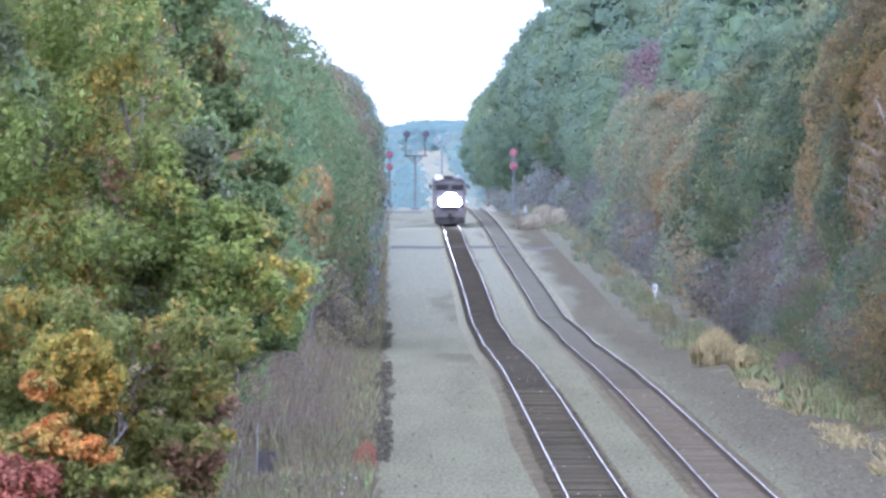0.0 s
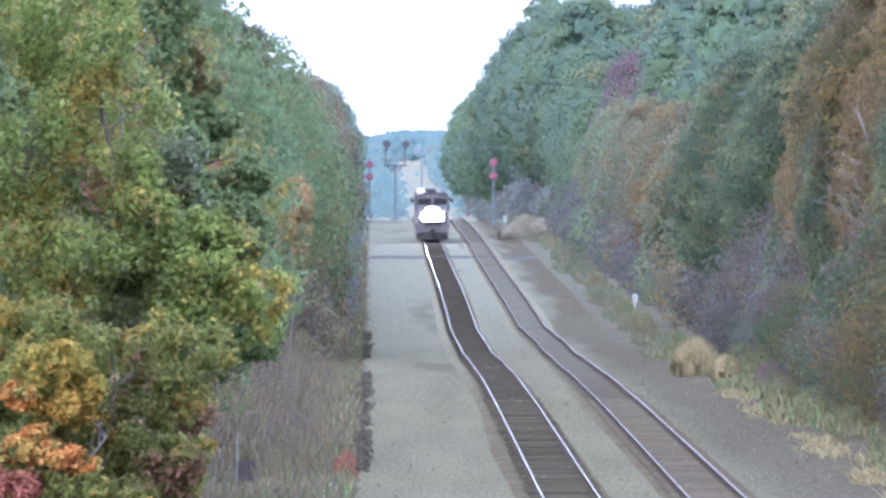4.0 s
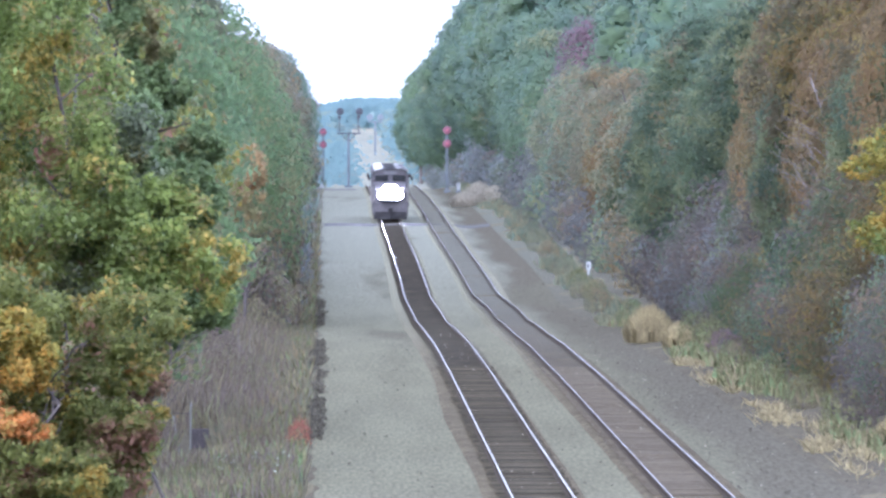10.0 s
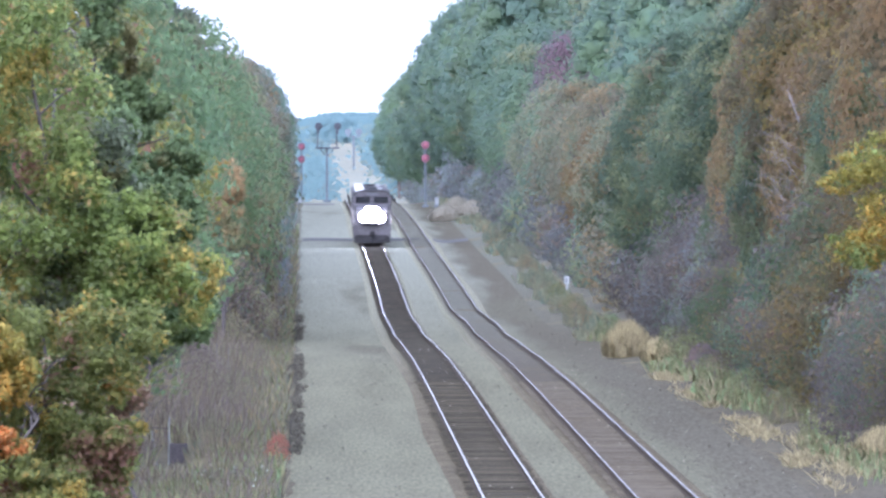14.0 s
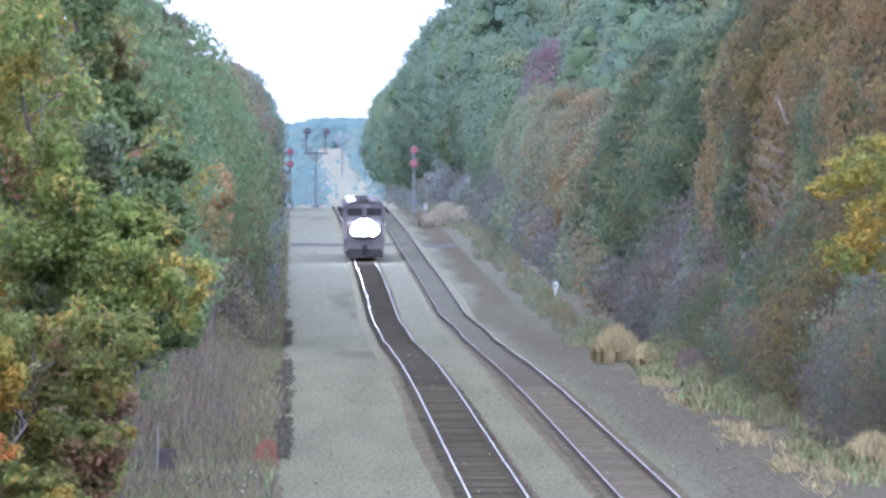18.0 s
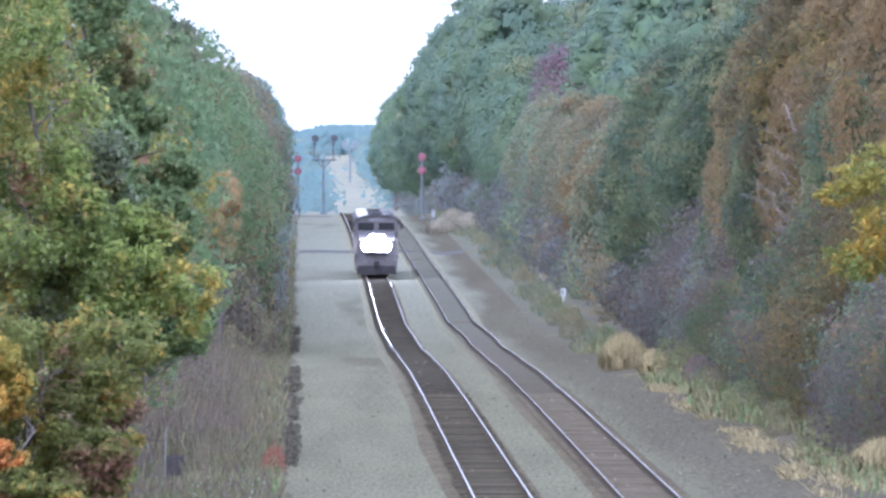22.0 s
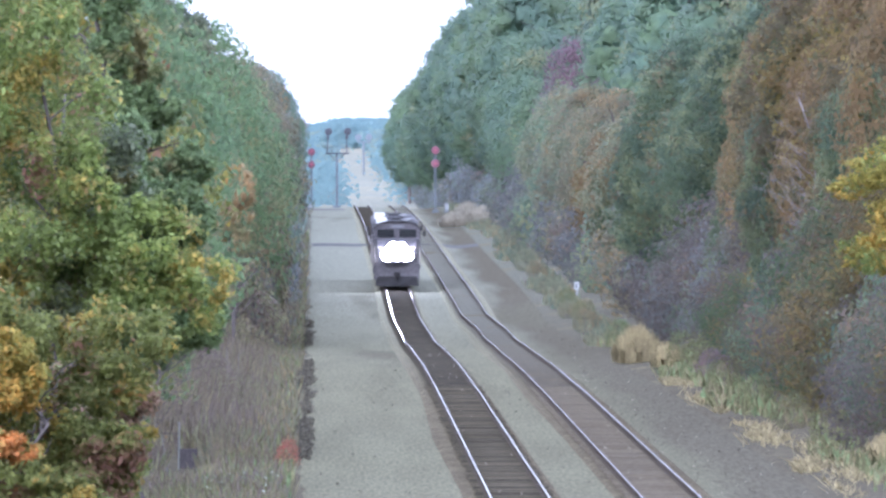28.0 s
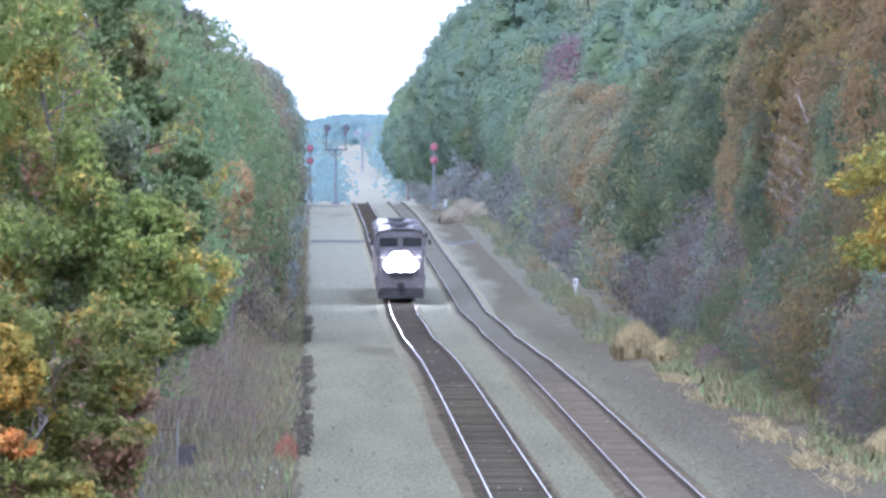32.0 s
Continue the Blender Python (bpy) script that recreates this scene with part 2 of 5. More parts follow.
RUSSET = foliage("russet_leaves", (0.458, 0.263, 0.172), (0.336, 0.246, 0.159), island=0.35, clear=0.5, jitter=0.25, patches=(((0.306, 0.385, 0.172), 0.3, 0.6),))
PEACH = foliage("pale_orange_leaves", (0.55, 0.379, 0.187), (0.445, 0.343, 0.177), island=0.1, sheen=0.05, grit=0.2, fine=4, patches=(((0.352, 0.354, 0.177), 0.3, 0.4),))
STRAW = foliage("pale_straw_grass", (0.47, 0.43, 0.33), (0.4, 0.37, 0.29), rough=0.9, island=0.2)
DRY = foliage("dry_straw_grass", (0.47, 0.395, 0.21), (0.39, 0.33, 0.187), rough=0.9, island=0.3)
WEED = foliage("green_weeds", (0.26, 0.272, 0.124), (0.225, 0.215, 0.105), rough=0.8, jitter=0.2, patches=(((0.3, 0.25, 0.15), 0.3, 0.5), ((0.2, 0.26, 0.12), 0.3, 0.6)))
CLOD = foliage("dark_clods", (0.15, 0.135, 0.1), (0.114, 0.104, 0.078), rough=0.95)
# dark tone of the strips that stand for shadow lines
DIP_SHADE = material("dip_shade_earth", (0.10, 0.098, 0.095), rough=0.95, spec=0.1, scale=0.6, second=(0.125, 0.122, 0.115), fine=7)
GOLD = foliage("golden_brown_leaves", (0.38, 0.285, 0.134), (0.295, 0.237, 0.128), island=0.1, sheen=0.05, grit=0.2, fine=4, clear=0.7, patches=(((0.285, 0.285, 0.15), 0.3, 0.4), ((0.4, 0.257, 0.128), 0.3, 0.4)))
LACY = foliage("pale_yellow_green_leaves", (0.344, 0.338, 0.208), (0.279, 0.301, 0.197), island=0.2, fine=3, grit=0.22, clear=0.7, patches=(((0.206, 0.254, 0.179), 0.35, 0.4), ((0.353, 0.262, 0.15), 0.25, 0.4)))
PETAL = foliage("white_petals", (0.6, 0.63, 0.5), (0.48, 0.52, 0.4))
# blue of distance haze painted into the hillside's leaf colour
FARWOOD = foliage("hazed_distant_wood_leaves", (0.263, 0.38, 0.38), (0.23, 0.343, 0.352), scale=0.02, island=0.05, grit=0.1, clear=0.6, patches=(((0.305, 0.367, 0.301), 0.3, 0.008),))

LOCO_PAINT = material("dark_blue_black_paint", (0.118, 0.108, 0.115), rough=0.4, spec=0.5, scale=0.8, vary=0.4, fine=6)
LOCO_GREY = material("sooty_grey_paint", (0.20, 0.20, 0.21), rough=0.6, scale=0.7, vary=0.4, fine=5)
LOCO_BLACK = material("grimy_black_steel", (0.03, 0.028, 0.028), rough=0.7, scale=2, fine=9)
LOCO_WHITE = material("white_enamel", (0.78, 0.78, 0.76), rough=0.45, vary=0.12, scale=2)
STRIPE = material("pale_stripe_paint", (0.45, 0.40, 0.36), rough=0.5, vary=0.2, scale=2)
GLASS = material("dark_windshield_glass", (0.02, 0.022, 0.026), rough=0.06, spec=0.8, vary=0.1)
STEEL = material("galvanised_steel", (0.45, 0.46, 0.47), rough=0.5, metal=0.6, scale=2)
SIGNAL_BLACK = material("black_signal_paint", (0.09, 0.095, 0.11), rough=0.6, scale=3)
BOX_PAINT = material("weathered_dark_box_paint", (0.115, 0.1, 0.098), rough=0.8, scale=2.5, vary=0.35, fine=14)
# pole grey toned towards the hazy background, haze put into the paint
SIGNAL_POLE = material("hazed_signal_grey", (0.18, 0.205, 0.225), rough=0.7, scale=2)
SIGNAL_RED = material("reddish_signal_backing", (0.27, 0.12, 0.15), rough=0.6, scale=3)
CABINET = material("silver_cabinet_paint", (0.4, 0.42, 0.42), rough=0.5, scale=1.5)
SIGN_WHITE = material("white_post_paint", (0.42, 0.44, 0.42), rough=0.6, vary=0.12, scale=3)
HEADLIGHT = glow("headlight_beam", (1.0, 0.95, 0.92), 70)
RED_LAMP = glow("red_signal_lens", (0.5, 0.12, 0.17), 0.05)


# ---------------------------------------------------------------- mesh helpers
def raw_mesh(name, verts, faces, materials, indices=None, smooth=False):
    me = bpy.data.meshes.new(name)
    me.from_pydata([tuple(v) for v in verts], [], [tuple(f) for f in faces])
    for m in materials:
        me.materials.append(m)
    if indices is not None:
        me.polygons.foreach_set("material_index", list(indices))
    if smooth:
        me.polygons.foreach_set("use_smooth", [True] * len(me.polygons))
    me.update()
    return me


def quads_mesh(name, corners, mat, normals=None):
    """corners: (n, k, 3) array; every polygon of k corners is a piece of its own. normals: soft shading, one a piece."""
    n, k = corners.shape[:2]
    if normals is not None:
        flat = np.cross(corners[:, 1] - corners[:, 0], corners[:, 2] - corners[:, 0])
        back = np.sum(flat * normals, 1) < 0
        corners = corners.copy()
        corners[back] = corners[back][:, ::-1]
    me = bpy.data.meshes.new(name)
    me.vertices.add(k * n)
    me.vertices.foreach_set("co", np.ascontiguousarray(corners, dtype=np.float32).ravel())
    me.loops.add(k * n)
    me.loops.foreach_set("vertex_index", np.arange(k * n, dtype=np.int32))
    me.polygons.add(n)
    me.polygons.foreach_set("loop_start", np.arange(0, k * n, k, dtype=np.int32))
    me.materials.append(mat)
    me.update(calc_edges=True)
    if normals is not None:
        soft = normals / (np.linalg.norm(normals, axis=1, keepdims=True) + 1e-9)
        me.polygons.foreach_set("use_smooth", np.ones(n, dtype=bool))
        me.normals_split_custom_set(np.repeat(soft, k, axis=0).astype(np.float32))
    return me


def child(name, me, parent, label=""):
    ob = new(name, me)
    ob.parent = parent
    if label:
        tagged(ob, label)
    return ob


def box_bm(bm, x0, x1, y0, y1, z0, z1, bevel=0.0, taper=1.0):
    m = Matrix.Translation(((x0 + x1) / 2, (y0 + y1) / 2, (z0 + z1) / 2)) @ Matrix.Diagonal((x1 - x0, y1 - y0, z1 - z0, 1))
    made = bmesh.ops.create_cube(bm, size=1, matrix=m)["verts"]
    if taper != 1.0:
        for v in made:
            if v.co.z > (z0 + z1) / 2:
                v.co.x = (x0 + x1) / 2 + (v.co.x - (x0 + x1) / 2) * taper
                v.co.y = (y0 + y1) / 2 + (v.co.y - (y0 + y1) / 2) * taper
    if bevel:
        edges = list({e for v in made for e in v.link_edges})
        bmesh.ops.bevel(bm, geom=edges, offset=bevel, segments=2, affect="EDGES")


def rod_bm(bm, a, b, r, sides=8, r2=None):
    a, b = Vector(a), Vector(b)
    turn = (b - a).to_track_quat("Z", "Y").to_matrix().to_4x4()
    bmesh.ops.create_cone(bm, cap_ends=True, segments=sides, radius1=r, radius2=r if r2 is None else r2,
                          depth=(b - a).length, matrix=Matrix.Translation((a + b) / 2) @ turn)


def part(name, bm, mat, parent, label=""):
    me = bpy.data.meshes.new(name)
    bm.normal_update()
    bm.to_mesh(me)
    bm.free()
    me.materials.append(mat)
    ob = new(name, me)
    if parent:
        ob.parent = parent
    if label:
        tagged(ob, label)
    return ob


def box_part(name, dims, mat, parent, label="", bevel=0.02, taper=1.0):
    bm = bmesh.new()
    box_bm(bm, *dims, bevel=bevel, taper=taper)
    return part(name, bm, mat, parent, label)


def rod_part(name, a, b, r, mat, parent, label="", sides=8, r2=None):
    bm = bmesh.new()
    rod_bm(bm, a, b, r, sides, r2)
    return part(name, bm, mat, parent, label)


# ---------------------------------------------------------------- ground
# fall of the rail tops below the eye, along the line
PROFILE_Y = [-200, 293, 415, 473, 508, 540, 571, 590, 625, 662, 680, 709, 757, 884, 1007, 1100, 1200, 1260, 1330, 1450, 1600, 2000, 2600, 3600, 5200]
PROFILE_H = [9.1, 9.1, 9.1, 9.22, 9.46, 9.65, 9.96, 9.92, 10.02, 10.05, 9.75, 9.42, 9.04, 8.35, 7.5, 7.1, 6.88, 6.85, 7.2, 8.4, 10.0, 9.6, 6.4, -1.6, -1.0]
_grid = np.arange(-200, 5200, 2.0)
_flat = np.interp(_grid, PROFILE_Y, PROFILE_H)
_kern = np.exp(-0.5 * (np.arange(-12, 13) * 2.0 / 7.0) ** 2)
_flat = np.convolve(np.pad(_flat, 12, mode="edge"), _kern / _kern.sum(), mode="valid")


def rail_z(y):
    return EYE_Z - np.interp(y, _grid, _flat)


def second_lift(y):
    """Lift of the second track in the dip, shaped to fit the camera's view."""
    return 0.15 * np.exp(-((np.asarray(y, float) - 605) / 70.0) ** 2)


def second_bow(y):
    """Its sideways swing there, likewise fitted to the camera's view."""
    return 0.22 * np.exp(-((np.asarray(y, float) - 605) / 80.0) ** 2)


BED = 0.30     # gravel below the rail tops
EDGE_X = -0.35  # where the gravel ends


def ground_z(x, y):
    x, y = np.asarray(x, float), np.asarray(y, float)
    z = rail_z(y) - BED
    left = np.clip((EDGE_X - x) / 0.5, 0, 1) * 0.45 + np.clip((-1.5 - x) / 8, 0, 1) * 0.3
    right = np.clip(x - 13.5, 0, 40) * 0.10
    ditch = -0.18 * np.exp(-((x - 11.8) / 1.2) ** 2)
    hump = np.clip((y - 2600) / 900, 0, 1) * np.clip(np.abs(x - 10.5) * 0.24 - 0.6, 0, 6)
    return z - left + right + ditch - hump


MAIN_X, SECOND_X, GAUGE = 5.29, 9.19, 0.7525

xs = [-3000, -600, -200, -80, -40, -25, -15, -10, -7, -5, -3.5, -2.4, -1.5, -0.9, -0.6, EDGE_X, 0.4, 1.4, 2.4, 3.4, 4.3, 5.29, 6.3, 7.3, 8.2, 9.19,
      10.2, 11, 11.8, 12.6, 13.5, 14.5, 16, 18, 21, 25, 32, 45, 80, 200, 600, 3000]
ys = list(np.arange(-200, 240, 40.0)) + list(np.arange(240, 1400, 4.0)) + list(np.arange(1400, 5000, 40.0))
rng = np.random.default_rng(4)
gx, gy = np.meshgrid(np.array(xs), np.array(ys))
jag = np.zeros_like(gx)
edge_col = xs.index(EDGE_X)
jag[:, edge_col] = rng.normal(0, 0.10, len(ys)) + 0.12 * np.sin(np.array(ys) * 0.09) * np.sin(np.array(ys) * 0.023)
gz = ground_z(gx, gy) + rng.normal(0, 0.003, gx.shape) * (np.abs(gx) < 14)
gz[(gx <= -0.6) & (gx > -40)] += rng.normal(0, 0.06, ((gx <= -0.6) & (gx > -40)).sum())
ground_verts = np.stack([gx + jag, gy, gz], -1).reshape(-1, 3)
nx, ny = len(xs), len(ys)
faces, kinds = [], []
for j in range(ny - 1):
    for i in range(nx - 1):
        faces.append((j * nx + i, j * nx + i + 1, (j + 1) * nx + i + 1, (j + 1) * nx + i))
        mid = (xs[i] + xs[i + 1]) / 2
        if ys[j] > 1500:
            kinds.append(2)
        elif mid < EDGE_X or mid > 13.5:
            kinds.append(1)
        else:
            kinds.append(0)
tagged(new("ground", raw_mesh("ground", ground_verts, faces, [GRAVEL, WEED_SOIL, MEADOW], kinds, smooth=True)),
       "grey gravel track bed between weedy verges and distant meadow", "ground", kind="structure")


def strip(name, x0, x1, rise, mat, label, y0=240, y1=1300, slope=0.25, step=4.0, lift=None, bow=None):
    """A long low bed with sloping shoulders that follows the line."""
    rows = np.arange(y0, y1, step)
    rnd = np.random.default_rng(len(name))
    wob = np.stack([np.interp(rows, rows[::15], rnd.normal(0, 0.06, len(rows[::15]))) for _ in range(2)], 1)
    vs, fs = [], []
    for k, y in enumerate(rows):
        z = rail_z(y) - BED
        up = rise + (float(lift(y)) if lift else 0.0)
        out = float(bow(y)) if bow else 0.0
        a, b = x0 + wob[k, 0] + out, x1 + wob[k, 1] + out
        vs += [(a - slope, y, z - 0.05), (a, y, z + up), (b, y, z + up), (b + slope, y, z - 0.05)]
        if k:
            for q in range(3):
                fs.append((4 * k - 4 + q, 4 * k - 3 + q, 4 * k + 1 + q, 4 * k + q))
    return tagged(new(name, raw_mesh(name, vs, fs, [mat], smooth=False)), label, "track bed", kind="structure")


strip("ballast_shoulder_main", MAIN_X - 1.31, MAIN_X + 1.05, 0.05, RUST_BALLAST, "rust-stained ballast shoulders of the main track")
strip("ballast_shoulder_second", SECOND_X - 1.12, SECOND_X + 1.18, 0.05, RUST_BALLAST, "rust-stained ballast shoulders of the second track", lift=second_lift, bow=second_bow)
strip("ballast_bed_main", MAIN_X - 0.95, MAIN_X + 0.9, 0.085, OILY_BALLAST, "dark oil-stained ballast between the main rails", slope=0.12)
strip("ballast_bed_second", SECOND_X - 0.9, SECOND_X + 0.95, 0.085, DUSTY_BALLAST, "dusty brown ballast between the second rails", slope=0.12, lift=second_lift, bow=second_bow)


def dip_strip(name, y, half, x0, x1, mat, label):
    """A low dark strip across the line, standing in for a dip's shadow line."""
    cols = np.linspace(x0, x1, 26)
    vs, fs = [], []
    for k, x in enumerate(cols):
        bow = 1.5 * math.sin(k * 0.6)
        for dy, up in ((-half, 0.01), (-half * 0.6, 0.09), (half * 0.6, 0.09), (half, 0.01)):
            vs.append((x, y + dy + bow, float(ground_z(x, y + dy + bow)) + up))
        if k:
            for q in range(3):
                fs.append((4 * k - 4 + q, 4 * k + q, 4 * k + 1 + q, 4 * k - 3 + q))
    return tagged(new(name, raw_mesh(name, vs, fs, [mat])), label, "path", kind="structure")


dip_strip("crossing_path", 930, 6, -0.2, 13.4, DIP_SHADE, "dark strip across both tracks for the shadow line of a dip")
dip_strip("crossing_path_crest", 1225, 5, -0.3, 3.2, DIP_SHADE, "dark strip beside the track for the shadow line at the crest")


# ---------------------------------------------------------------- track
def rail(name, x, top, label, band=0.017, lift=None, bow=None):
    rows = np.arange(240, 1300, 2.0)
    # foot, web and head of the section, from the left foot round over the head
    sec = [(-0.07, -0.17), (-0.07, -0.155), (-0.012, -0.14), (-0.012, -0.05), (-0.034, -0.04), (-0.034, -0.006), (-band, 0.0),
           (band, 0.0), (0.034, -0.006), (0.034, -0.04), (0.012, -0.05), (0.012, -0.14), (0.07, -0.155), (0.07, -0.17)]
    rnd = np.random.default_rng(int(x * 100))
    wob = np.interp(rows, rows[::6], rnd.normal(0, 0.012, len(rows[::6])))
    dip = np.interp(rows, rows[::5], rnd.normal(0, 0.012, len(rows[::5])))
    # worn kinks show further out, the near rails run true
    worn = np.clip((rows - 400) / 250, 0.12, 1)
    wob, dip = wob * worn + (bow(rows) if bow else 0.0), dip * worn + (lift(rows) if lift else 0.0)
    vs, fs, ix = [], [], []
    ns = len(sec)
    for k, y in enumerate(rows):
        z = float(rail_z(y)) + dip[k]
        vs += [(x + wob[k] + a, y, z + b) for a, b in sec]
        if k:
            for q in range(ns - 1):
                fs.append((ns * (k - 1) + q, ns * k + q, ns * k + q + 1, ns * (k - 1) + q + 1))
                ix.append(1 if q == 6 else 0)
    return tagged(new(name, raw_mesh(name, vs, fs, [RAIL_SIDE, top], ix)), label, "rail", group="rails", kind="structure")


rail("rail_main_left", MAIN_X - GAUGE, RAIL_TOP, "brightly polished steel rail of the main track")
rail("rail_main_right", MAIN_X + GAUGE, RAIL_TOP, "brightly polished steel rail of the main track")
rail("rail_second_left", SECOND_X - GAUGE, RAIL_DULL, "dull brownish steel rail of the second track", band=0.013, lift=second_lift, bow=second_bow)
rail("rail_second_right", SECOND_X + GAUGE, RAIL_WORN, "worn greyish steel rail of the second track", band=0.016, lift=second_lift, bow=second_bow)


# ---------------------------------------------------------------- trees
def tube(points, radii, sides=6):
    vs, fs = [], []
    for k, (p, r) in enumerate(zip(points, radii)):
        p = Vector(p)
        way = (Vector(points[min(k + 1, len(points) - 1)]) - Vector(points[max(k - 1, 0)])).normalized()
        a = way.orthogonal().normalized()
        b = way.cross(a)
        for s in range(sides):
            t = 2 * math.pi * s / sides
            vs.append(p + (a * math.cos(t) + b * math.sin(t)) * r)
        if k:
            for s in range(sides):
                fs.append(((k - 1) * sides + s, (k - 1) * sides + (s + 1) % sides, k * sides + (s + 1) % sides, k * sides + s))
    return vs, fs


def wood(name, rnd, height, radius, limbs, spread, base=0.3, twist=0.4, twigs=0, thin=1.0):
    """Tapered trunk with limbs (and twigs)."""
    vs, fs = [], []

    def add(points, radii, sides):
        v, f = tube(points, radii, sides)
        off = len(vs)
        vs.extend(v)
        fs.extend([tuple(i + off for i in q) for q in f])

    n = 7
    spine = [(0, 0, -0.4)] + [(rnd.normal(0, twist * k / n), rnd.normal(0, twist * k / n), height * k / n) for k in range(1, n + 1)]
    add(spine, [radius * (1.15 - k / n) + 0.015 for k in range(n + 1)], 7)
    tips = []
    for i in range(limbs):
        h = base + (0.92 - base) * (i + rnd.random()) / limbs
        k = min(int(h * n), n - 1)
        p = Vector(spine[k]).lerp(Vector(spine[k + 1]), h * n - k)
        ang = i * 2.4 + rnd.normal(0, 0.4)
        ln = spread * (1.1 - 0.7 * abs(h - 0.5)) * rnd.uniform(0.7, 1.1)
        out = Vector((math.cos(ang), math.sin(ang), rnd.uniform(0.3, 0.9))).normalized()
        mid = p + out * ln * 0.5 + Vector((0, 0, rnd.uniform(-0.1, 0.3)))
        end = p + out * ln + Vector((0, 0, rnd.uniform(0, 0.12) * ln))
        add([p, mid, end], [radius * 0.4 * (1.1 - h) + 0.02 * thin, radius * 0.22 * (1.1 - h) + 0.015 * thin, 0.012 * thin], 5)
        tips.append(end)
        for _ in range(twigs):
            q = p.lerp(end, rnd.uniform(0.35, 1.0))
            d2 = (out + Vector(rnd.normal(0, 0.7, 3))).normalized()
            add([q, q + d2 * ln * rnd.uniform(0.2, 0.5)], [0.016 * thin, 0.005 * thin], 4)
    return raw_mesh(name, vs, fs, [BARK], smooth=True), tips


def leaf_quads(rnd, centres, normals, size, droop=0.35, slim=0.55, corners=4, ruffle=0.42):
    n = len(centres)
    nrm = normals + rnd.normal(0, ruffle, (n, 3))
    nrm /= np.linalg.norm(nrm, axis=1, keepdims=True) + 1e-9
    axis = rnd.normal(0, 1, (n, 3))
    axis[:, 2] -= droop
    axis -= nrm * np.sum(axis * nrm, 1, keepdims=True)
    axis /= np.linalg.norm(axis, axis=1, keepdims=True) + 1e-9
    side = np.cross(nrm, axis)
    ln = size * rnd.uniform(0.6, 1.3, (n, 1))
    wd = ln * slim * rnd.uniform(0.7, 1.4, (n, 1))
    a, b = axis * ln * 0.5, side * wd * 0.5
    if corners == 3:
        return np.stack([centres - a + b * 1.2, centres + a, centres - a - b * 1.2], 1)
    return np.stack([centres - a, centres + b - a * 0.1, centres + a, centres - b - a * 0.1], 1)


def crown_quads(rnd, lobes, count, size, shell=0.1, middle=None, corners=4, ruffle=0.42, flutter=0.22, skin=False, slim=0.9):
    """Leaves round a set of lobes (x, y, z, rx, rz): on the outer skin of each lobe, with gaps between."""
    w = np.array([l[3] * l[3] + l[3] * l[4] for l in lobes])
    per = (count * w / w.sum()).astype(int) + 8
    out, shade = [], []
    for (x, y, z, rx, rz), n in zip(lobes, per):
        d = rnd.normal(0, 1, (n, 3))
        d /= np.linalg.norm(d, axis=1, keepdims=True)
        if middle is not None:
            away = np.array([x, y, z]) - np.array(middle)
            away /= np.linalg.norm(away) + 1e-6
            dot = d @ away
            d[dot < -0.25] -= 2 * dot[dot < -0.25, None] * away
        bumps = 1 + 0.2 * np.sin(d[:, 0] * 6 + x * 5) * np.sin(d[:, 1] * 5 + z * 3) + 0.14 * np.sin(d[:, 2] * 9 + y * 4)
        r = bumps * (1 - np.abs(rnd.normal(0, shell, n)))
        if skin:
            r[: n // 5] *= rnd.uniform(0.98, 1.22, n // 5)
        c = np.stack([x + d[:, 0] * rx * r, y + d[:, 1] * rx * r, z + d[:, 2] * rz * r], 1)
        out.append(leaf_quads(rnd, c, d + np.array([0, 0, 0.1 if skin else 0.45]), size, corners=corners, ruffle=ruffle, slim=0.45 if corners == 4 else slim))
        outward = np.zeros(3) if middle is None else 0.6 * away
        shade.append(d * (1.0 if middle is None else 0.45) + outward * 1.3 + np.array([0, 0, 0.35]) + rnd.normal(0, flutter, (n, 3)))
    return np.concatenate(out), np.concatenate(shade)


def lobes_for(rnd, n, height, radius, low=0.3):
    """Lobes spread over an egg-shaped crown."""
    lobes = []
    mid, rz = height * (1 + low) / 2, height * (1 - low) / 2
    for i in range(n):
        u = 1 - 2 * (i + 0.5) / n
        ang = i * 2.39996 + rnd.normal(0, 0.25)
        ring = math.sqrt(1 - u * u) * (1.0 - 0.18 * u)
        k = rnd.uniform(0.6, 0.8)
        r = radius * rnd.uniform(0.2, 0.42) * min(1.15, (46 / n) ** 0.35)
        lobes.append((math.cos(ang) * ring * radius * k, math.sin(ang) * ring * radius * k, mid + u * rz * rnd.uniform(0.72, 0.86), r, r * rnd.uniform(0.7, 0.95)))
    return lobes


_bm = bmesh.new()
bmesh.ops.create_icosphere(_bm, subdivisions=1, radius=1.0)
_bm.faces.ensure_lookup_table()
ICO = np.array([[tuple(v.co) for v in f.verts] for f in _bm.faces])
_bm.free()


def core_tris(rnd, lobes, share, middle):
    """The dense inner leaves of each lobe: small faces, each a little out of line with the next."""
    out, shade = [], []
    for x, y, z, rx, rz in lobes:
        t = ICO * np.array([rx, rx, rz]) * share * rnd.uniform(0.86, 1.1, (len(ICO), 1, 1)) + np.array([x, y, z])
        away = np.array([x, y, z]) - np.array(middle)
        away /= np.linalg.norm(away) + 1e-6
        keep = (ICO.mean(1) @ away) > -0.3
        out.append(t[keep])
        shade.append(0.45 * ICO.mean(1)[keep] + 0.8 * away + np.array([0, 0, 0.35]))
    return np.concatenate(out), np.concatenate(shade)


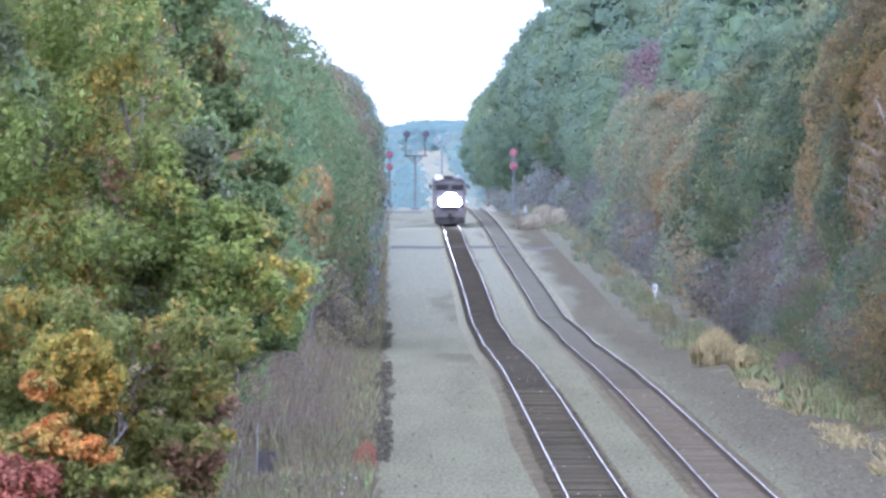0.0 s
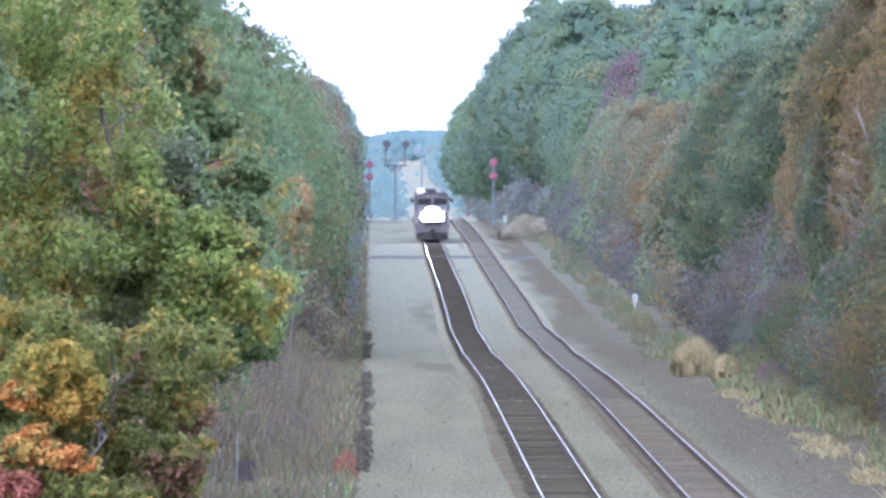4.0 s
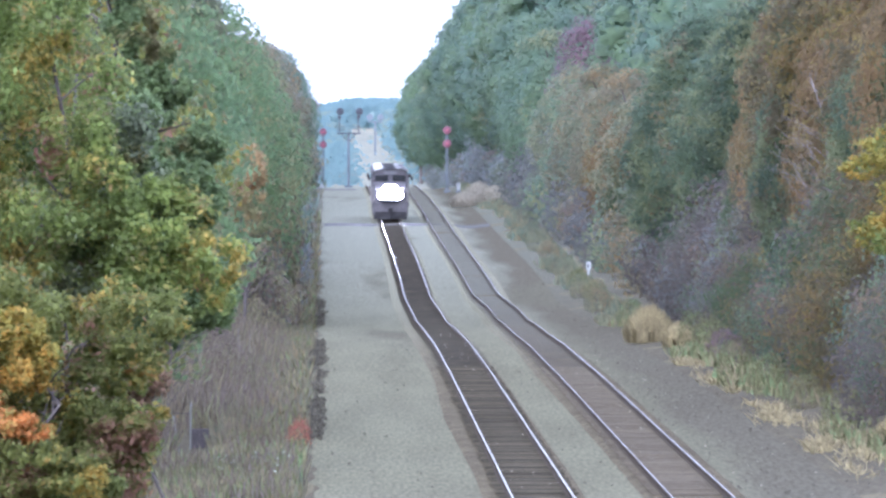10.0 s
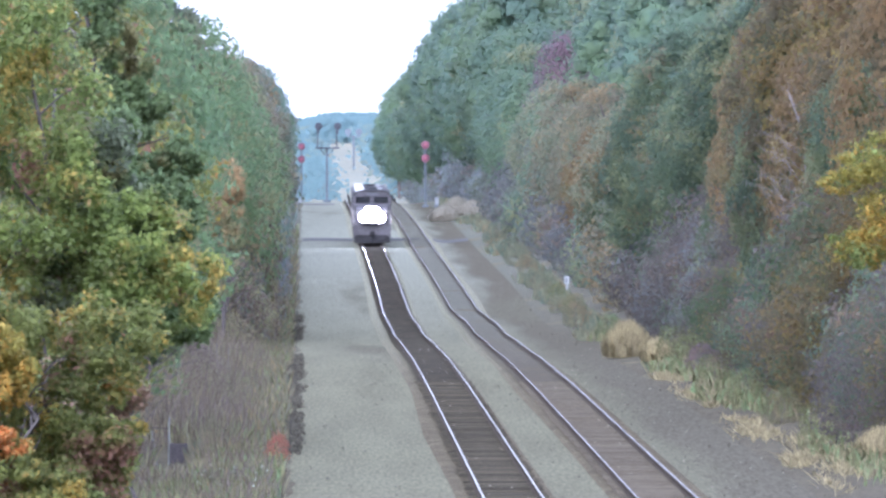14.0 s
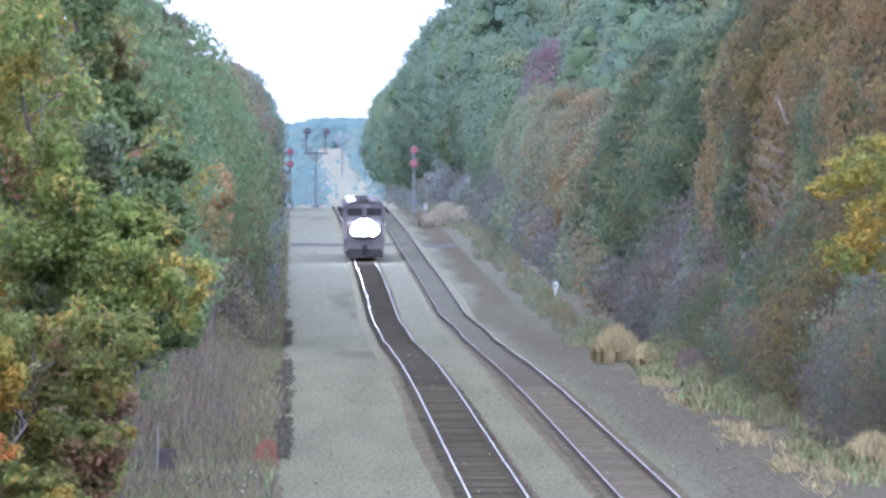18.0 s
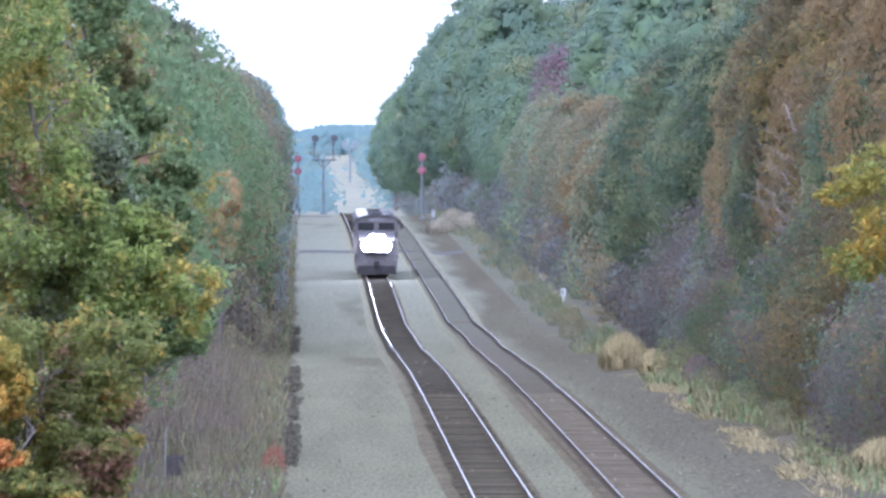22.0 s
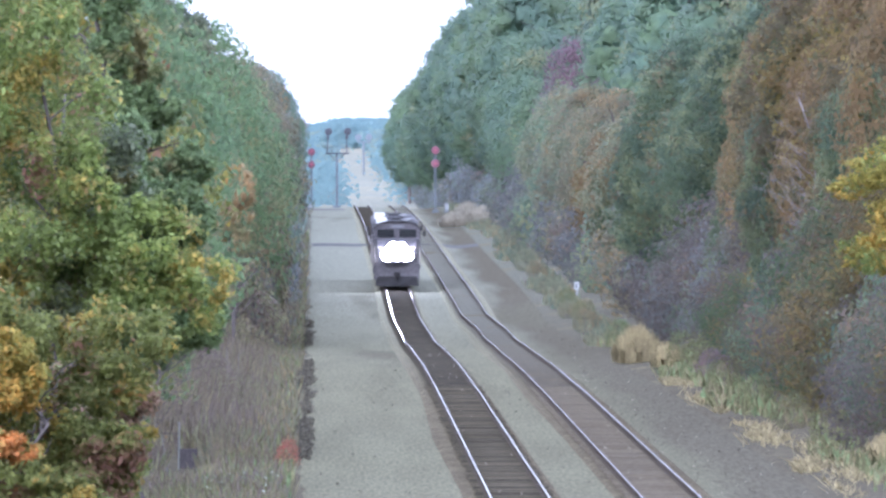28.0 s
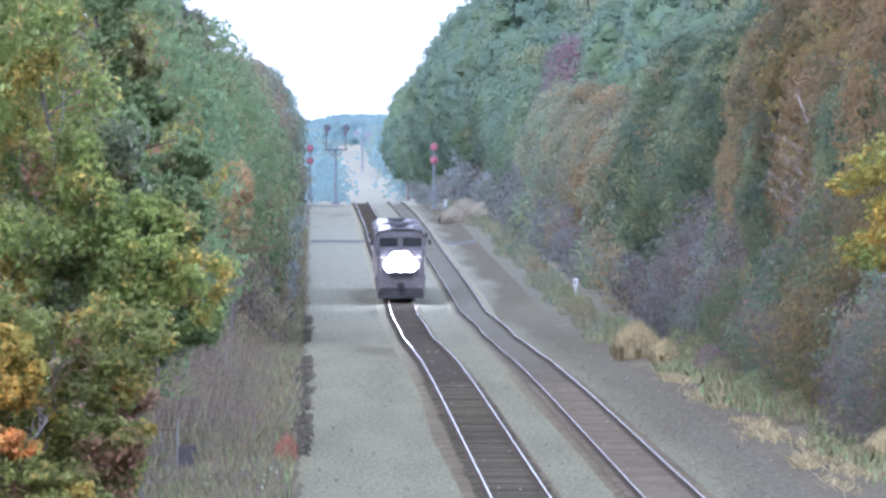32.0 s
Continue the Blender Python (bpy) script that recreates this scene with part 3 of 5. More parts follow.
class Kind:
    def __init__(self, seed, height, radius, lobes, leaves, size, low=0.3, limbs=9, trunk=0.22, twigs=0, ruffle=0.28, shell=0.07, slim=0.9, core=0.0):
        rnd = np.random.default_rng(seed)
        self.height, self.radius = height, radius
        self.wood, _ = wood("trunk", rnd, height * 0.9, trunk, limbs, radius * 0.8, twigs=twigs)
        made = lobes_for(rnd, lobes, height, radius, low)
        q, nrm = crown_quads(rnd, made, leaves, size, middle=(0, 0, height * (1 + low) / 2), corners=3, ruffle=ruffle, shell=shell, flutter=0.12, skin=True, slim=slim)
        if core:
            inner, inner_nrm = core_tris(rnd, made, core, (0, 0, height * (1 + low) / 2))
            q, nrm = np.concatenate([q, inner]), np.concatenate([nrm, inner_nrm])
        self.crown = quads_mesh("crown", q, GREEN, nrm)


def plant(kind, x, y, height, mat, label, spin=0.0, name="deciduous_tree", category="tree", group="lineside trees", wide=1.0, bark=None):
    k = height / kind.height
    base = new(name)
    base.empty_display_size = 0.5
    base.matrix_basis = pose(x, y, float(ground_z(x, y)), 0, 0, spin) @ Matrix.Diagonal((k * wide, k * wide, k, 1))
    tagged(base, label, category, group)
    for nm, me, m in (("trunk", kind.wood, bark or BARK), ("crown", kind.crown, mat)):
        ob = child(nm, me, base)
        ob.material_slots[0].link = "OBJECT"
        ob.material_slots[0].material = m
    return base


# distant and middle trees share a few shapes
FAR = [Kind(10 + i, 15, 4.4 + 0.4 * (i % 3), 42 + 4 * i, 6000, 0.27, low=0.10 + 0.05 * (i % 2), ruffle=0.3, core=0.6) for i in range(4)]
TALL = [Kind(20 + i, 23, 5.6, 105, 8200, 0.3, low=0.10, trunk=0.32, ruffle=0.32, shell=0.1, core=0.7) for i in range(3)]
BUSH = [Kind(30 + i, 4, 2.4, 34, 5600, 0.14, low=-0.1, limbs=7, trunk=0.07, ruffle=0.5, shell=0.16, slim=0.42) for i in range(3)]
LOW = [Kind(35 + i, 4, 2.5, 22, 1600, 0.22, slim=0.55, ruffle=0.4, shell=0.14, low=-0.1, limbs=5, trunk=0.07) for i in range(3)]
MID = [Kind(40 + i, 15, 4.4, 110, 32000, 0.143, low=0.06, limbs=12, twigs=2, ruffle=0.5, shell=0.12) for i in range(4)]
HALF = [Kind(50 + i, 15, 4.6, 70, 13500, 0.175, low=0.08, limbs=10, ruffle=0.45, shell=0.11) for i in range(4)]
WOOD = [Kind(60 + i, 23, 5.6, 130, 14000, 0.21, low=0.08, trunk=0.32, ruffle=0.3, core=0.75) for i in range(3)]

rng = np.random.default_rng(77)


def pick(options):
    return options[int(rng.integers(len(options)))]


TXT = {"green_leaves": "leafy green", "olive_leaves": "olive-green", "deep_green_leaves": "dark green", "yellow_leaves": "golden-yellow",
       "golden_brown_leaves": "golden-brown", "orange_leaves": "orange", "red_leaves": "crimson", "rust_leaves": "rust-brown", "tan_leaves": "pale tan",
       "grey_green_leaves": "grey-green", "hazed_blue_green_leaves": "hazy blue-green", "dull_red_leaves": "dull reddish", "bare_brown_twigs": "nearly bare brown",
       "pale_orange_leaves": "pale orange", "pale_yellow_green_leaves": "pale yellow-green", "hazed_silver_green_leaves": "haze-paled silver-green", "hazed_teal_leaves": "hazed teal-green", "dead_brush_stalks": "dry brown leafless", "hazed_pale_twigs": "haze-paled grey leafless", "hazed_blue_grey_twigs": "hazy blue-grey leafless", "soft_green_leaves": "soft dark green", "faded_orange_leaves": "faded orange", "green_weeds": "fresh green", "dry_straw_grass": "straw-coloured"}


def tree_label(mat, what="tree at the edge of the cutting", season="early-autumn"):
    return f"{TXT[mat.name]} {season} {what}"


# left wall of trees, from the brush to beyond the crest
y = 560.0
while y < 1650:
    far = (y - 560) / 700
    # further trees take the hazed colours, so haze grows with y
    mat = pick([SAGE, FERN, SAGE, SAGE, LACY] if y < 700 else [SAGE, RUST, TAN] if y < 760 else [TAN, LACY, HAZED_PALE_TWIG, HAZED_SILVER] if y < 950 else [HAZED_GREEN, HAZED_SILVER, HAZED_GREEN])
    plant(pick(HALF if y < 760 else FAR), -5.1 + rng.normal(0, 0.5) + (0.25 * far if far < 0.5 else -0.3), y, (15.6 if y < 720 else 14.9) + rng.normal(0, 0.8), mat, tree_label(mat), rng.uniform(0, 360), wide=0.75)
    if rng.random() < 0.5 and y < 800:
        mat = pick([SAGE, FERN, TAN, SAGE])
        plant(pick(FAR), -11 + rng.normal(0, 1.5), y + rng.normal(0, 4), 17.5 + rng.normal(0, 1.2), mat, tree_label(mat, "tree in the woodland beside the track"), rng.uniform(0, 360))
    y += 13 + 12 * max(0, far)

for x, y, h, mat in ((-4.9, 585, 15.6, SAGE), (-7.8, 600, 18.6, LACY), (-8.8, 640, 19.6, LACY), (-9.6, 566, 18.0, TAN), (-7.0, 668, 16.8, SAGE), (-10.5, 700, 20.0, SAGE)):
    plant(pick(HALF), x, y, h, mat, tree_label(mat, "tree standing above the lineside wood"), rng.uniform(0, 360), wide=0.75)

# right wall: a tall row, a lower front row and the wood behind
y = 1060.0
while y < 2050:
    # only haze-tinted leaf colours beyond the crest
    mat = pick([HAZED_GREEN, HAZED_GREEN, HAZED_TEAL, HAZED_GREEN])
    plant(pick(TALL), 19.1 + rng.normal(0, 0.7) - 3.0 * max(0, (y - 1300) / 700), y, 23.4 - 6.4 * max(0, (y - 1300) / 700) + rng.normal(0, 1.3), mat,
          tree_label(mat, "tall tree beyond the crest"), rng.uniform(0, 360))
    y += 18 + (y - 1060) * 0.025
y = 520.0
while y < 1300:
    # haze-tinted leaves for the wood behind, too
    mat = pick([HAZED_GREEN, HAZED_TEAL, HAZED_TEAL, HAZED_GREEN])
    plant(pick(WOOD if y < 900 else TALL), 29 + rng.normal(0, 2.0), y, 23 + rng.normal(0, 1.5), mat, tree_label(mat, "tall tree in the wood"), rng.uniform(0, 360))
    y += 25
for y, x, h, mat in ((585, 20.0, 11.0, RUST), (600, 19.0, 10.5, FERN), (640, 20.2, 10.0, TAN), (665, 19.8, 11.5, RUST), (700, 20.0, 12.0, LACY), (735, 19.6, 10.5, FADED),
                     (765, 20.2, 13.0, TAN), (800, 19.8, 11.5, LACY), (825, 20.0, 13.2, TAN), (860, 20.3, 13.0, HAZED_TEAL), (890, 20.0, 13.2, LACY), (930, 20.2, 12.4, HAZED_TEAL), (1000, 19.5, 13.5, HAZED_GREEN),
                     (1035, 20.4, 16.5, HAZED_TEAL), (1050, 20.8, 18.5, HAZED_GREEN)):
    plant(pick(HALF), x, y, h, mat, tree_label(mat), rng.uniform(0, 360))
for x, y, h in ((22.3, 965, 17.0),):
    plant(HALF[1], x, y, h, MAUVE, "dull crimson maple showing above the lower trees", 40 * x, wide=0.75)
# the big round green tree and its neighbours
plant(MID[0], 18.8, 555, 15.4, FERN, "broad dark green tree with dense foliage", 20, wide=1.0)
plant(MID[1], 20.4, 545, 15.2, FERN, "dark green tree with dense foliage", 130, wide=0.9)
plant(MID[2], 22.6, 480, 17.6, RUST, "rust-brown thinning autumn tree", 250)
plant(MID[1], 21.9, 445, 18.0, RUST, "rust-brown thinning autumn tree", 80)
plant(MID[3], 20.6, 398, 14.5, RUST, "brown thinning autumn tree", 300, wide=0.9)
plant(MID[3], 22.6, 540, 17.5, FERN, "dark green tree among the rust-brown ones", 90)
plant(MID[2], 23.5, 420, 20.0, FADED, "faded orange-brown autumn tree behind the verge", 10)
for x, y, h, mat, wide in ((19.5, 490, 15.0, GOLD, 0.42), (19.6, 462, 10.0, RUST, 0.6), (19.6, 440, 13.2, FADED, 0.5), (20.2, 415, 12.6, RUST, 0.55), (18.8, 400, 8.8, RUST, 0.5),
                           (20.4, 385, 15.5, FADED, 0.6), (18.8, 372, 9.5, RUST, 0.6), (18.9, 500, 8.5, RUST, 0.6), (19.4, 520, 9.5, TAN, 0.5)):
    plant(pick(HALF), x, y, h, mat, tree_label(mat, "small tree at the wood's edge"), rng.uniform(0, 360), wide=wide)
plant(MID[0], 19.0, 446, 13.3, FERN, "slender dark green tree among rust-brown ones", 33, wide=0.6)
plant(MID[2], 18.9, 388, 12.0, FERN, "dark green tree leaning over the verge", 330, wide=0.6)
plant(MID[0], 24.5, 375, 19.0, FADED, "faded orange autumn tree behind the verge", 140)
plant(MID[1], 27.0, 480, 22.0, FERN, "grey-green tree in the wood behind the verge", 140)
plant(MID[0], 27.0, 440, 22.0, RUST, "rust-brown tree in the wood behind the verge", 60)

# bushes under the right-hand trees
y = 318.0
while y < 2000:
    # bush colours step into painted haze with distance
    mat = pick([TWIG, TWIG, RUST, FERN, TWIG, RUST] if y < 480 else [HAZED_BLUE_TWIG, TWIG, HAZED_BLUE_TWIG, FERN] if y < 600 else [HAZED_BLUE_TWIG, HAZED_BLUE_TWIG, HAZED_TEAL, HAZED_BLUE_TWIG, TAN] if y < 900 else [HAZED_BLUE_TWIG, HAZED_PALE_TWIG, HAZED_BLUE_TWIG])
    h = 3.6 + rng.normal(0, 0.8)
    shape = BUSH if y < 540 else LOW
    aside = 1.6 if 580 < y < 700 else 0.0
    plant(pick(shape), 18.2 + aside + rng.normal(0, 0.5), y, max(2.2, h), mat, tree_label(mat, "bush among the lineside trees"), rng.uniform(0, 360),
          name="bush", category="bush", group="lineside bushes")
    if y < 1300:
        plant(pick(shape), 20.0 + rng.normal(0, 0.6), y + 4, max(3.0, h + 2.2), mat, tree_label(mat, "tall bush among the lineside trees"), rng.uniform(0, 360),
              name="bush", category="bush", group="lineside bushes")
    y += 8 if y < 600 else 17
# most weeds past 600 m use the paler leaf colour, standing for haze
for x, y, h, mat in ((14.6, 720, 1.2, LACY), (14.9, 700, 1.3, LACY), (15.2, 680, 1.2, WEED), (14.8, 660, 1.0, LACY), (15.4, 645, 1.3, WEED), (15.0, 760, 1.3, LACY), (15.2, 840, 1.4, LACY), (14.6, 610, 1.3, LACY), (15.1, 560, 1.3, WEED), (15.0, 540, 1.1, WEED), (15.4, 470, 1.5, WEED), (15.3, 450, 1.5, WEED), (15.2, 420, 1.2, WEED),
                     (15.3, 392, 1.2, WEED), (15.4, 365, 1.1, WEED), (15.8, 345, 1.2, WEED), (15.6, 440, 1.2, MAUVE), (17.0, 352, 1.4, MAUVE), (15.0, 800, 1.6, LACY), (15.2, 900, 1.7, LACY)):
    plant(pick(BUSH), x, y, h, mat, tree_label(mat, "low bush at the gravel's edge", "weedy"), rng.uniform(0, 360), name="low_bush", category="bush", group="low bushes at the gravel edge")
# wood on the bank behind the near trees
for x, y, h, mat in ((-6.5, 332, 16.6, SAGE), (-7.6, 352, 17.4, SAGE), (-7.2, 300, 16.8, OLIVE), (-8.5, 300, 14.5, GREEN), (-11, 330, 15.5, OLIVE), (-8.8, 370, 14.0, SAGE), (-12, 400, 17, GREEN), (-9.2, 430, 14, SAGE), (-9.0, 480, 15, SAGE), (-13, 470, 18, TAN),
                     (-8.0, 520, 14.5, SAGE), (-8.2, 255, 14, OLIVE), (-10.5, 270, 16, GREEN), (-12.5, 520, 18, SAGE), (-7.0, 555, 14.0, SAGE)):
    plant(pick(HALF), x, y, h, mat, tree_label(mat, "tree on the bank behind the brush"), rng.uniform(0, 360), wide=0.85)
# brush and small trees on the bank
y = 560.0
while y < 1250:
    # haze-tinted twigs and leaves mixed in, more of them further off
    mat = pick([BRUSH, HAZED_BLUE_TWIG, BRUSH, HAZED_PALE_TWIG] if y < 800 else [HAZED_BLUE_TWIG, HAZED_PALE_TWIG, TAN, HAZED_BLUE_TWIG])
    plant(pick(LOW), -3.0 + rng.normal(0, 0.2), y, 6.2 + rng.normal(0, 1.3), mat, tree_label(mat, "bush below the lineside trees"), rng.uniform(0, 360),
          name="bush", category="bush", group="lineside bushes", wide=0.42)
    y += 11
for k in range(46):
    y = 385 + 390 * (k / 46) + rng.uniform(0, 8)
    # from 540 m some bushes take the haze-paled twig colour
    mat = pick([BRUSH, BRUSH] if y < 540 else [BRUSH, HAZED_PALE_TWIG, BRUSH])
    x = rng.uniform(-8.0, -3.2) if y < 540 else rng.uniform(-5.2, -3.2)
    plant(pick(BUSH if y < 480 else LOW), x, y, rng.uniform(1.5, 2.6) if y < 540 else rng.uniform(3.5, 6.0), mat, tree_label(mat, "bush in the dead brush", "leafless-looking"), rng.uniform(0, 360),
          name="bush", category="bush", group="brush bushes", wide=0.75)
plant(BUSH[2], -0.8, 332, 1.1, RED, "red sumac bush at the gravel's edge", 140, name="sumac_bush", category="bush", wide=0.6)


# ---------------------------------------------------------------- grass and brush
def blades(name, rnd, pts, heights, width, mat, label, category="grass", lean=0.25):
    n = len(pts)
    base = np.stack([pts[:, 0], pts[:, 1], ground_z(pts[:, 0], pts[:, 1]) - 0.05], 1)
    ang = rnd.uniform(0, 2 * math.pi, n)
    side = np.stack([np.cos(ang), np.sin(ang) * 0.3, np.zeros(n)], 1) * width * rnd.uniform(0.6, 1.5, (n, 1))
    tip = base + np.stack([rnd.normal(0, lean, n) * heights, rnd.normal(0, lean, n) * heights, heights], 1)
    mid = (base + tip) / 2 + np.stack([np.zeros(n), np.zeros(n), heights * 0.08], 1)
    q = np.stack([base - side * 0.5, mid - side, tip, mid + side], 1)
    nrm = np.tile([0.0, -0.5, 1.0], (n, 1)) + rnd.normal(0, 0.3, (n, 3))
    return tagged(new(name, quads_mesh(name, q, mat, nrm)), label, category, kind="stuff")


def scatter(rnd, n, x0, x1, y0, y1):
    return np.stack([rnd.uniform(x0, x1, n), rnd.uniform(y0, y1, n)], 1)


r2 = np.random.default_rng(9)
p = np.concatenate([scatter(r2, 64000, -9.5, -0.9, 352, 780), scatter(r2, 4500, -7.5, -1.0, 305, 356)])
p = p[~((np.abs(p[:, 0] + 3.9) < 0.75) & (p[:, 1] < 356) & (p[:, 1] > 318))]
blades("dry_brush", r2, p, (0.45 + 2.05 * np.clip((-1.2 - p[:, 0]) / 5, 0, 1)) * np.clip((p[:, 1] - 280) / 90, 0.3, 1) * r2.uniform(0.5, 1.25, len(p)), 0.017, BRUSH, "dense grey-brown leafless brush and dead weeds on the bank", "brush", lean=0.2)
p = scatter(r2, 3400, -3.2, -0.6, 285, 1000)
blades("verge_grass", r2, p, r2.uniform(0.25, 0.8, len(p)), 0.05, WEED, "yellow-green grass along the gravel's broken edge")
p = scatter(r2, 7200, -3.6, -0.6, 285, 1000)
blades("dry_verge_grass", r2, p, r2.uniform(0.25, 0.8, len(p)), 0.05, TAN, "straw-coloured dead grass along the gravel's edge")
p = scatter(r2, 6000, -5.0, -0.9, 285, 345)
p = p[~((np.abs(p[:, 0] + 3.9) < 0.7) & (p[:, 1] > 322))]
blades("bank_dead_grass", r2, p, r2.uniform(0.3, 0.9, len(p)), 0.03, BRUSH, "dull brown dead weeds at the foot of the bank", "weeds")
p = scatter(r2, 3000, -5.0, -0.9, 285, 345)
p = p[~((np.abs(p[:, 0] + 3.9) < 0.7) & (p[:, 1] > 322))]
blades("green_verge_weeds", r2, p, r2.uniform(0.3, 0.8, len(p)), 0.05, WEED, "green weeds at the foot of the bank", "weeds")
p = scatter(r2, 12000, 13.8, 16.2, 300, 1250)
p = p[np.sin(p[:, 1] * 0.11 + p[:, 0]) + np.sin(p[:, 1] * 0.043 + 2) + (p[:, 0] - 14.6) * 1.4 > 0.3]
# past 560 m the weeds get a duller, hazed colour
q = p[p[:, 1] > 560]
p = p[p[:, 1] <= 560]
blades("right_verge_grass", r2, p, r2.uniform(0.2, 0.7, len(p)), 0.06, WEED, "green weeds along the verge", "weeds")
blades("far_verge_grass", r2, q, r2.uniform(0.2, 0.8, len(q)), 0.06, LACY, "haze-dulled green weeds along the verge towards the crest", "weeds")
p = scatter(r2, 10000, 13.6, 15.0, 300, 470)
p = p[np.sin(p[:, 1] * 0.16) + np.sin(p[:, 1] * 0.37 + 1) + 0.8 * np.sin(p[:, 0] * 5) > 1.5]
blades("right_dry_grass", r2, p, r2.uniform(0.12, 0.38, len(p)), 0.05, DRY, "flattened straw-coloured grass along the verge", lean=0.8)


flat = []
for x, y, wd, ln, n in ((14.5, 440, 0.25, 5, 200), (14.3, 412, 0.35, 4, 330), (14.9, 394, 0.2, 4, 120), (14.5, 368, 0.25, 3, 190), (14.4, 354, 0.3, 3, 260), (15.2, 343, 0.3, 3, 260),
                     (15.0, 331, 0.3, 3, 220), (15.6, 326, 0.35, 3, 330), (15.2, 314, 0.4, 3, 330), (16.0, 312, 0.35, 4, 360), (14.2, 303, 0.15, 4, 90)):
    flat.append(np.stack([r2.normal(x, wd, n), r2.normal(y, ln, n)], 1))
p = np.concatenate(flat)
blades("flattened_straw", r2, p, r2.uniform(0.12, 0.36, len(p)), 0.025, DRY, "flattened straw-coloured dead grass along the dirt", lean=0.9)


def tussock(x, y, rad, h, label):
    rnd = np.random.default_rng(int(y))
    n = int(2200 * rad)
    a, r = rnd.uniform(0, 6.283, n), rad * np.sqrt(rnd.random(n))
    px, py = r * np.cos(a), r * np.sin(a)
    hh = h * np.sqrt(1 - (0.93 * r / rad) ** 2) * rnd.uniform(0.6, 1.1, n)
    base = np.stack([px * 0.98, py * 0.98, np.full(n, -0.05)], 1)
    tip = np.stack([px * (1.0 + 0.12 * (r / rad) ** 2) + rnd.normal(0, 0.07, n), py * 1.15, hh], 1)
    side = np.stack([np.cos(a + 1.57), np.sin(a + 1.57) * 0.3, np.zeros(n)], 1) * 0.032
    mid = (base + tip) / 2 + np.array([0, 0, 0.12 * h])
    ob = new("dry_grass_tussock", quads_mesh("dry_grass_tussock", np.stack([base - side * 0.5, mid - side, tip, mid + side], 1), STRAW if y > 600 else DRY,
                                              np.stack([0.6 * px / rad, 0.6 * py / rad - 0.5, np.full(n, 1.0)], 1) + rnd.normal(0, 0.25, (n, 3))))
    ob.matrix_basis = pose(x, y, float(ground_z(x, y)))
    return tagged(ob, label, "grass", group="grass tussocks")


for x, y, rad, h in ((14.2, 497, 1.15, 1.7), (14.9, 478, 0.7, 1.1), 
                     (16.4, 320, 0.9, 1.0),  (13.0, 1050, 1.5, 1.5), (14.3, 1054, 1.8, 2.2), (15.6, 1046, 1.4, 1.8)):
    tussock(x, y, rad, h, "straw-coloured tussock of dead grass on the verge")

# dark broken clods along the gravel's edge
r3 = np.random.default_rng(21)
cq = []
for y0, y1, wd, count in ((336, 346, 0.2, 5), (350, 383, 0.75, 42), (392, 430, 0.16, 12), (440, 482, 0.95, 60), (484, 502, 0.3, 10), (574, 612, 0.8, 40), (632, 652, 0.4, 12)):
    for _ in range(count * 3):
        bx, by, br = EDGE_X + 0.2 - 1.3 * wd * r3.random() ** 1.3, r3.uniform(y0, y1), r3.uniform(0.03, 0.12) * (1.8 if r3.random() < 0.2 else 1)
        n = 30
        d = r3.normal(0, 1, (n, 3))
        d /= np.linalg.norm(d, axis=1, keepdims=True)
        c = np.array([bx, by, float(ground_z(bx, by)) + r3.uniform(0.0, 0.2)]) + d * np.array([br * 1.6, br * 6, br * 0.8]) * r3.uniform(0.5, 1.2, (n, 1))
        cq.append(leaf_quads(r3, c, d, 0.09, slim=0.9))
tagged(new("edge_clods", quads_mesh("edge_clods", np.concatenate(cq), CLOD)), "dark crumbled earth clods along the gravel's edge", "earth", kind="stuff")
c = np.stack([r3.uniform(-3.0, -1.0, 70), r3.uniform(300, 318, 70), np.zeros(70)], 1)
c[:, 2] = ground_z(c[:, 0], c[:, 1]) + r3.uniform(0.4, 0.8, 70)
tagged(new("white_asters", quads_mesh("white_asters", leaf_quads(r3, c, np.tile([0, -0.5, 1.0], (70, 1)), 0.065, slim=0.9), PETAL)),
       "small white aster flowers among green weeds", "flowers", kind="stuff")

# woods on the far hillside, with the open line between them
n = 2200
fx = np.concatenate([r3.uniform(-45, 75, 1800), r3.uniform(-300, 340, n - 1800)])
fy = r3.uniform(1750, 4300, n)
keep = ~((fx > 1.5 + (fy - 2000) * 0.0012 + 2.5 * np.sin(fy * 0.011)) & (fx < 15.0 + (fy - 2000) * 0.001)) | (fy > 3250)
fx, fy = fx[keep], fy[keep]
hq = []
for k in range(84):
    h = r3.uniform(0.2, 7.0, len(fx))
    wide = 3.4 * np.sqrt(np.clip(1 - ((h - 3.2) / 4.2) ** 2, 0.05, 1))
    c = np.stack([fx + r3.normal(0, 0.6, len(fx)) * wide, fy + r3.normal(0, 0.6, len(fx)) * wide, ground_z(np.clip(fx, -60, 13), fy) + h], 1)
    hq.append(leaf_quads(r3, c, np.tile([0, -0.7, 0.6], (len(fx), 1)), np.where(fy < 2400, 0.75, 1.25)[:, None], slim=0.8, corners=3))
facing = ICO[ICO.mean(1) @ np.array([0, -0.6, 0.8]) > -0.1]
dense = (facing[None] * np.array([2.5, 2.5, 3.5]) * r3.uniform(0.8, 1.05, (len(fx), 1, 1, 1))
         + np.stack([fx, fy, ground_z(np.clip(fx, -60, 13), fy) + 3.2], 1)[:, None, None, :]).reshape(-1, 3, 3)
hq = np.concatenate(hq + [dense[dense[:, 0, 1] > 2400]])
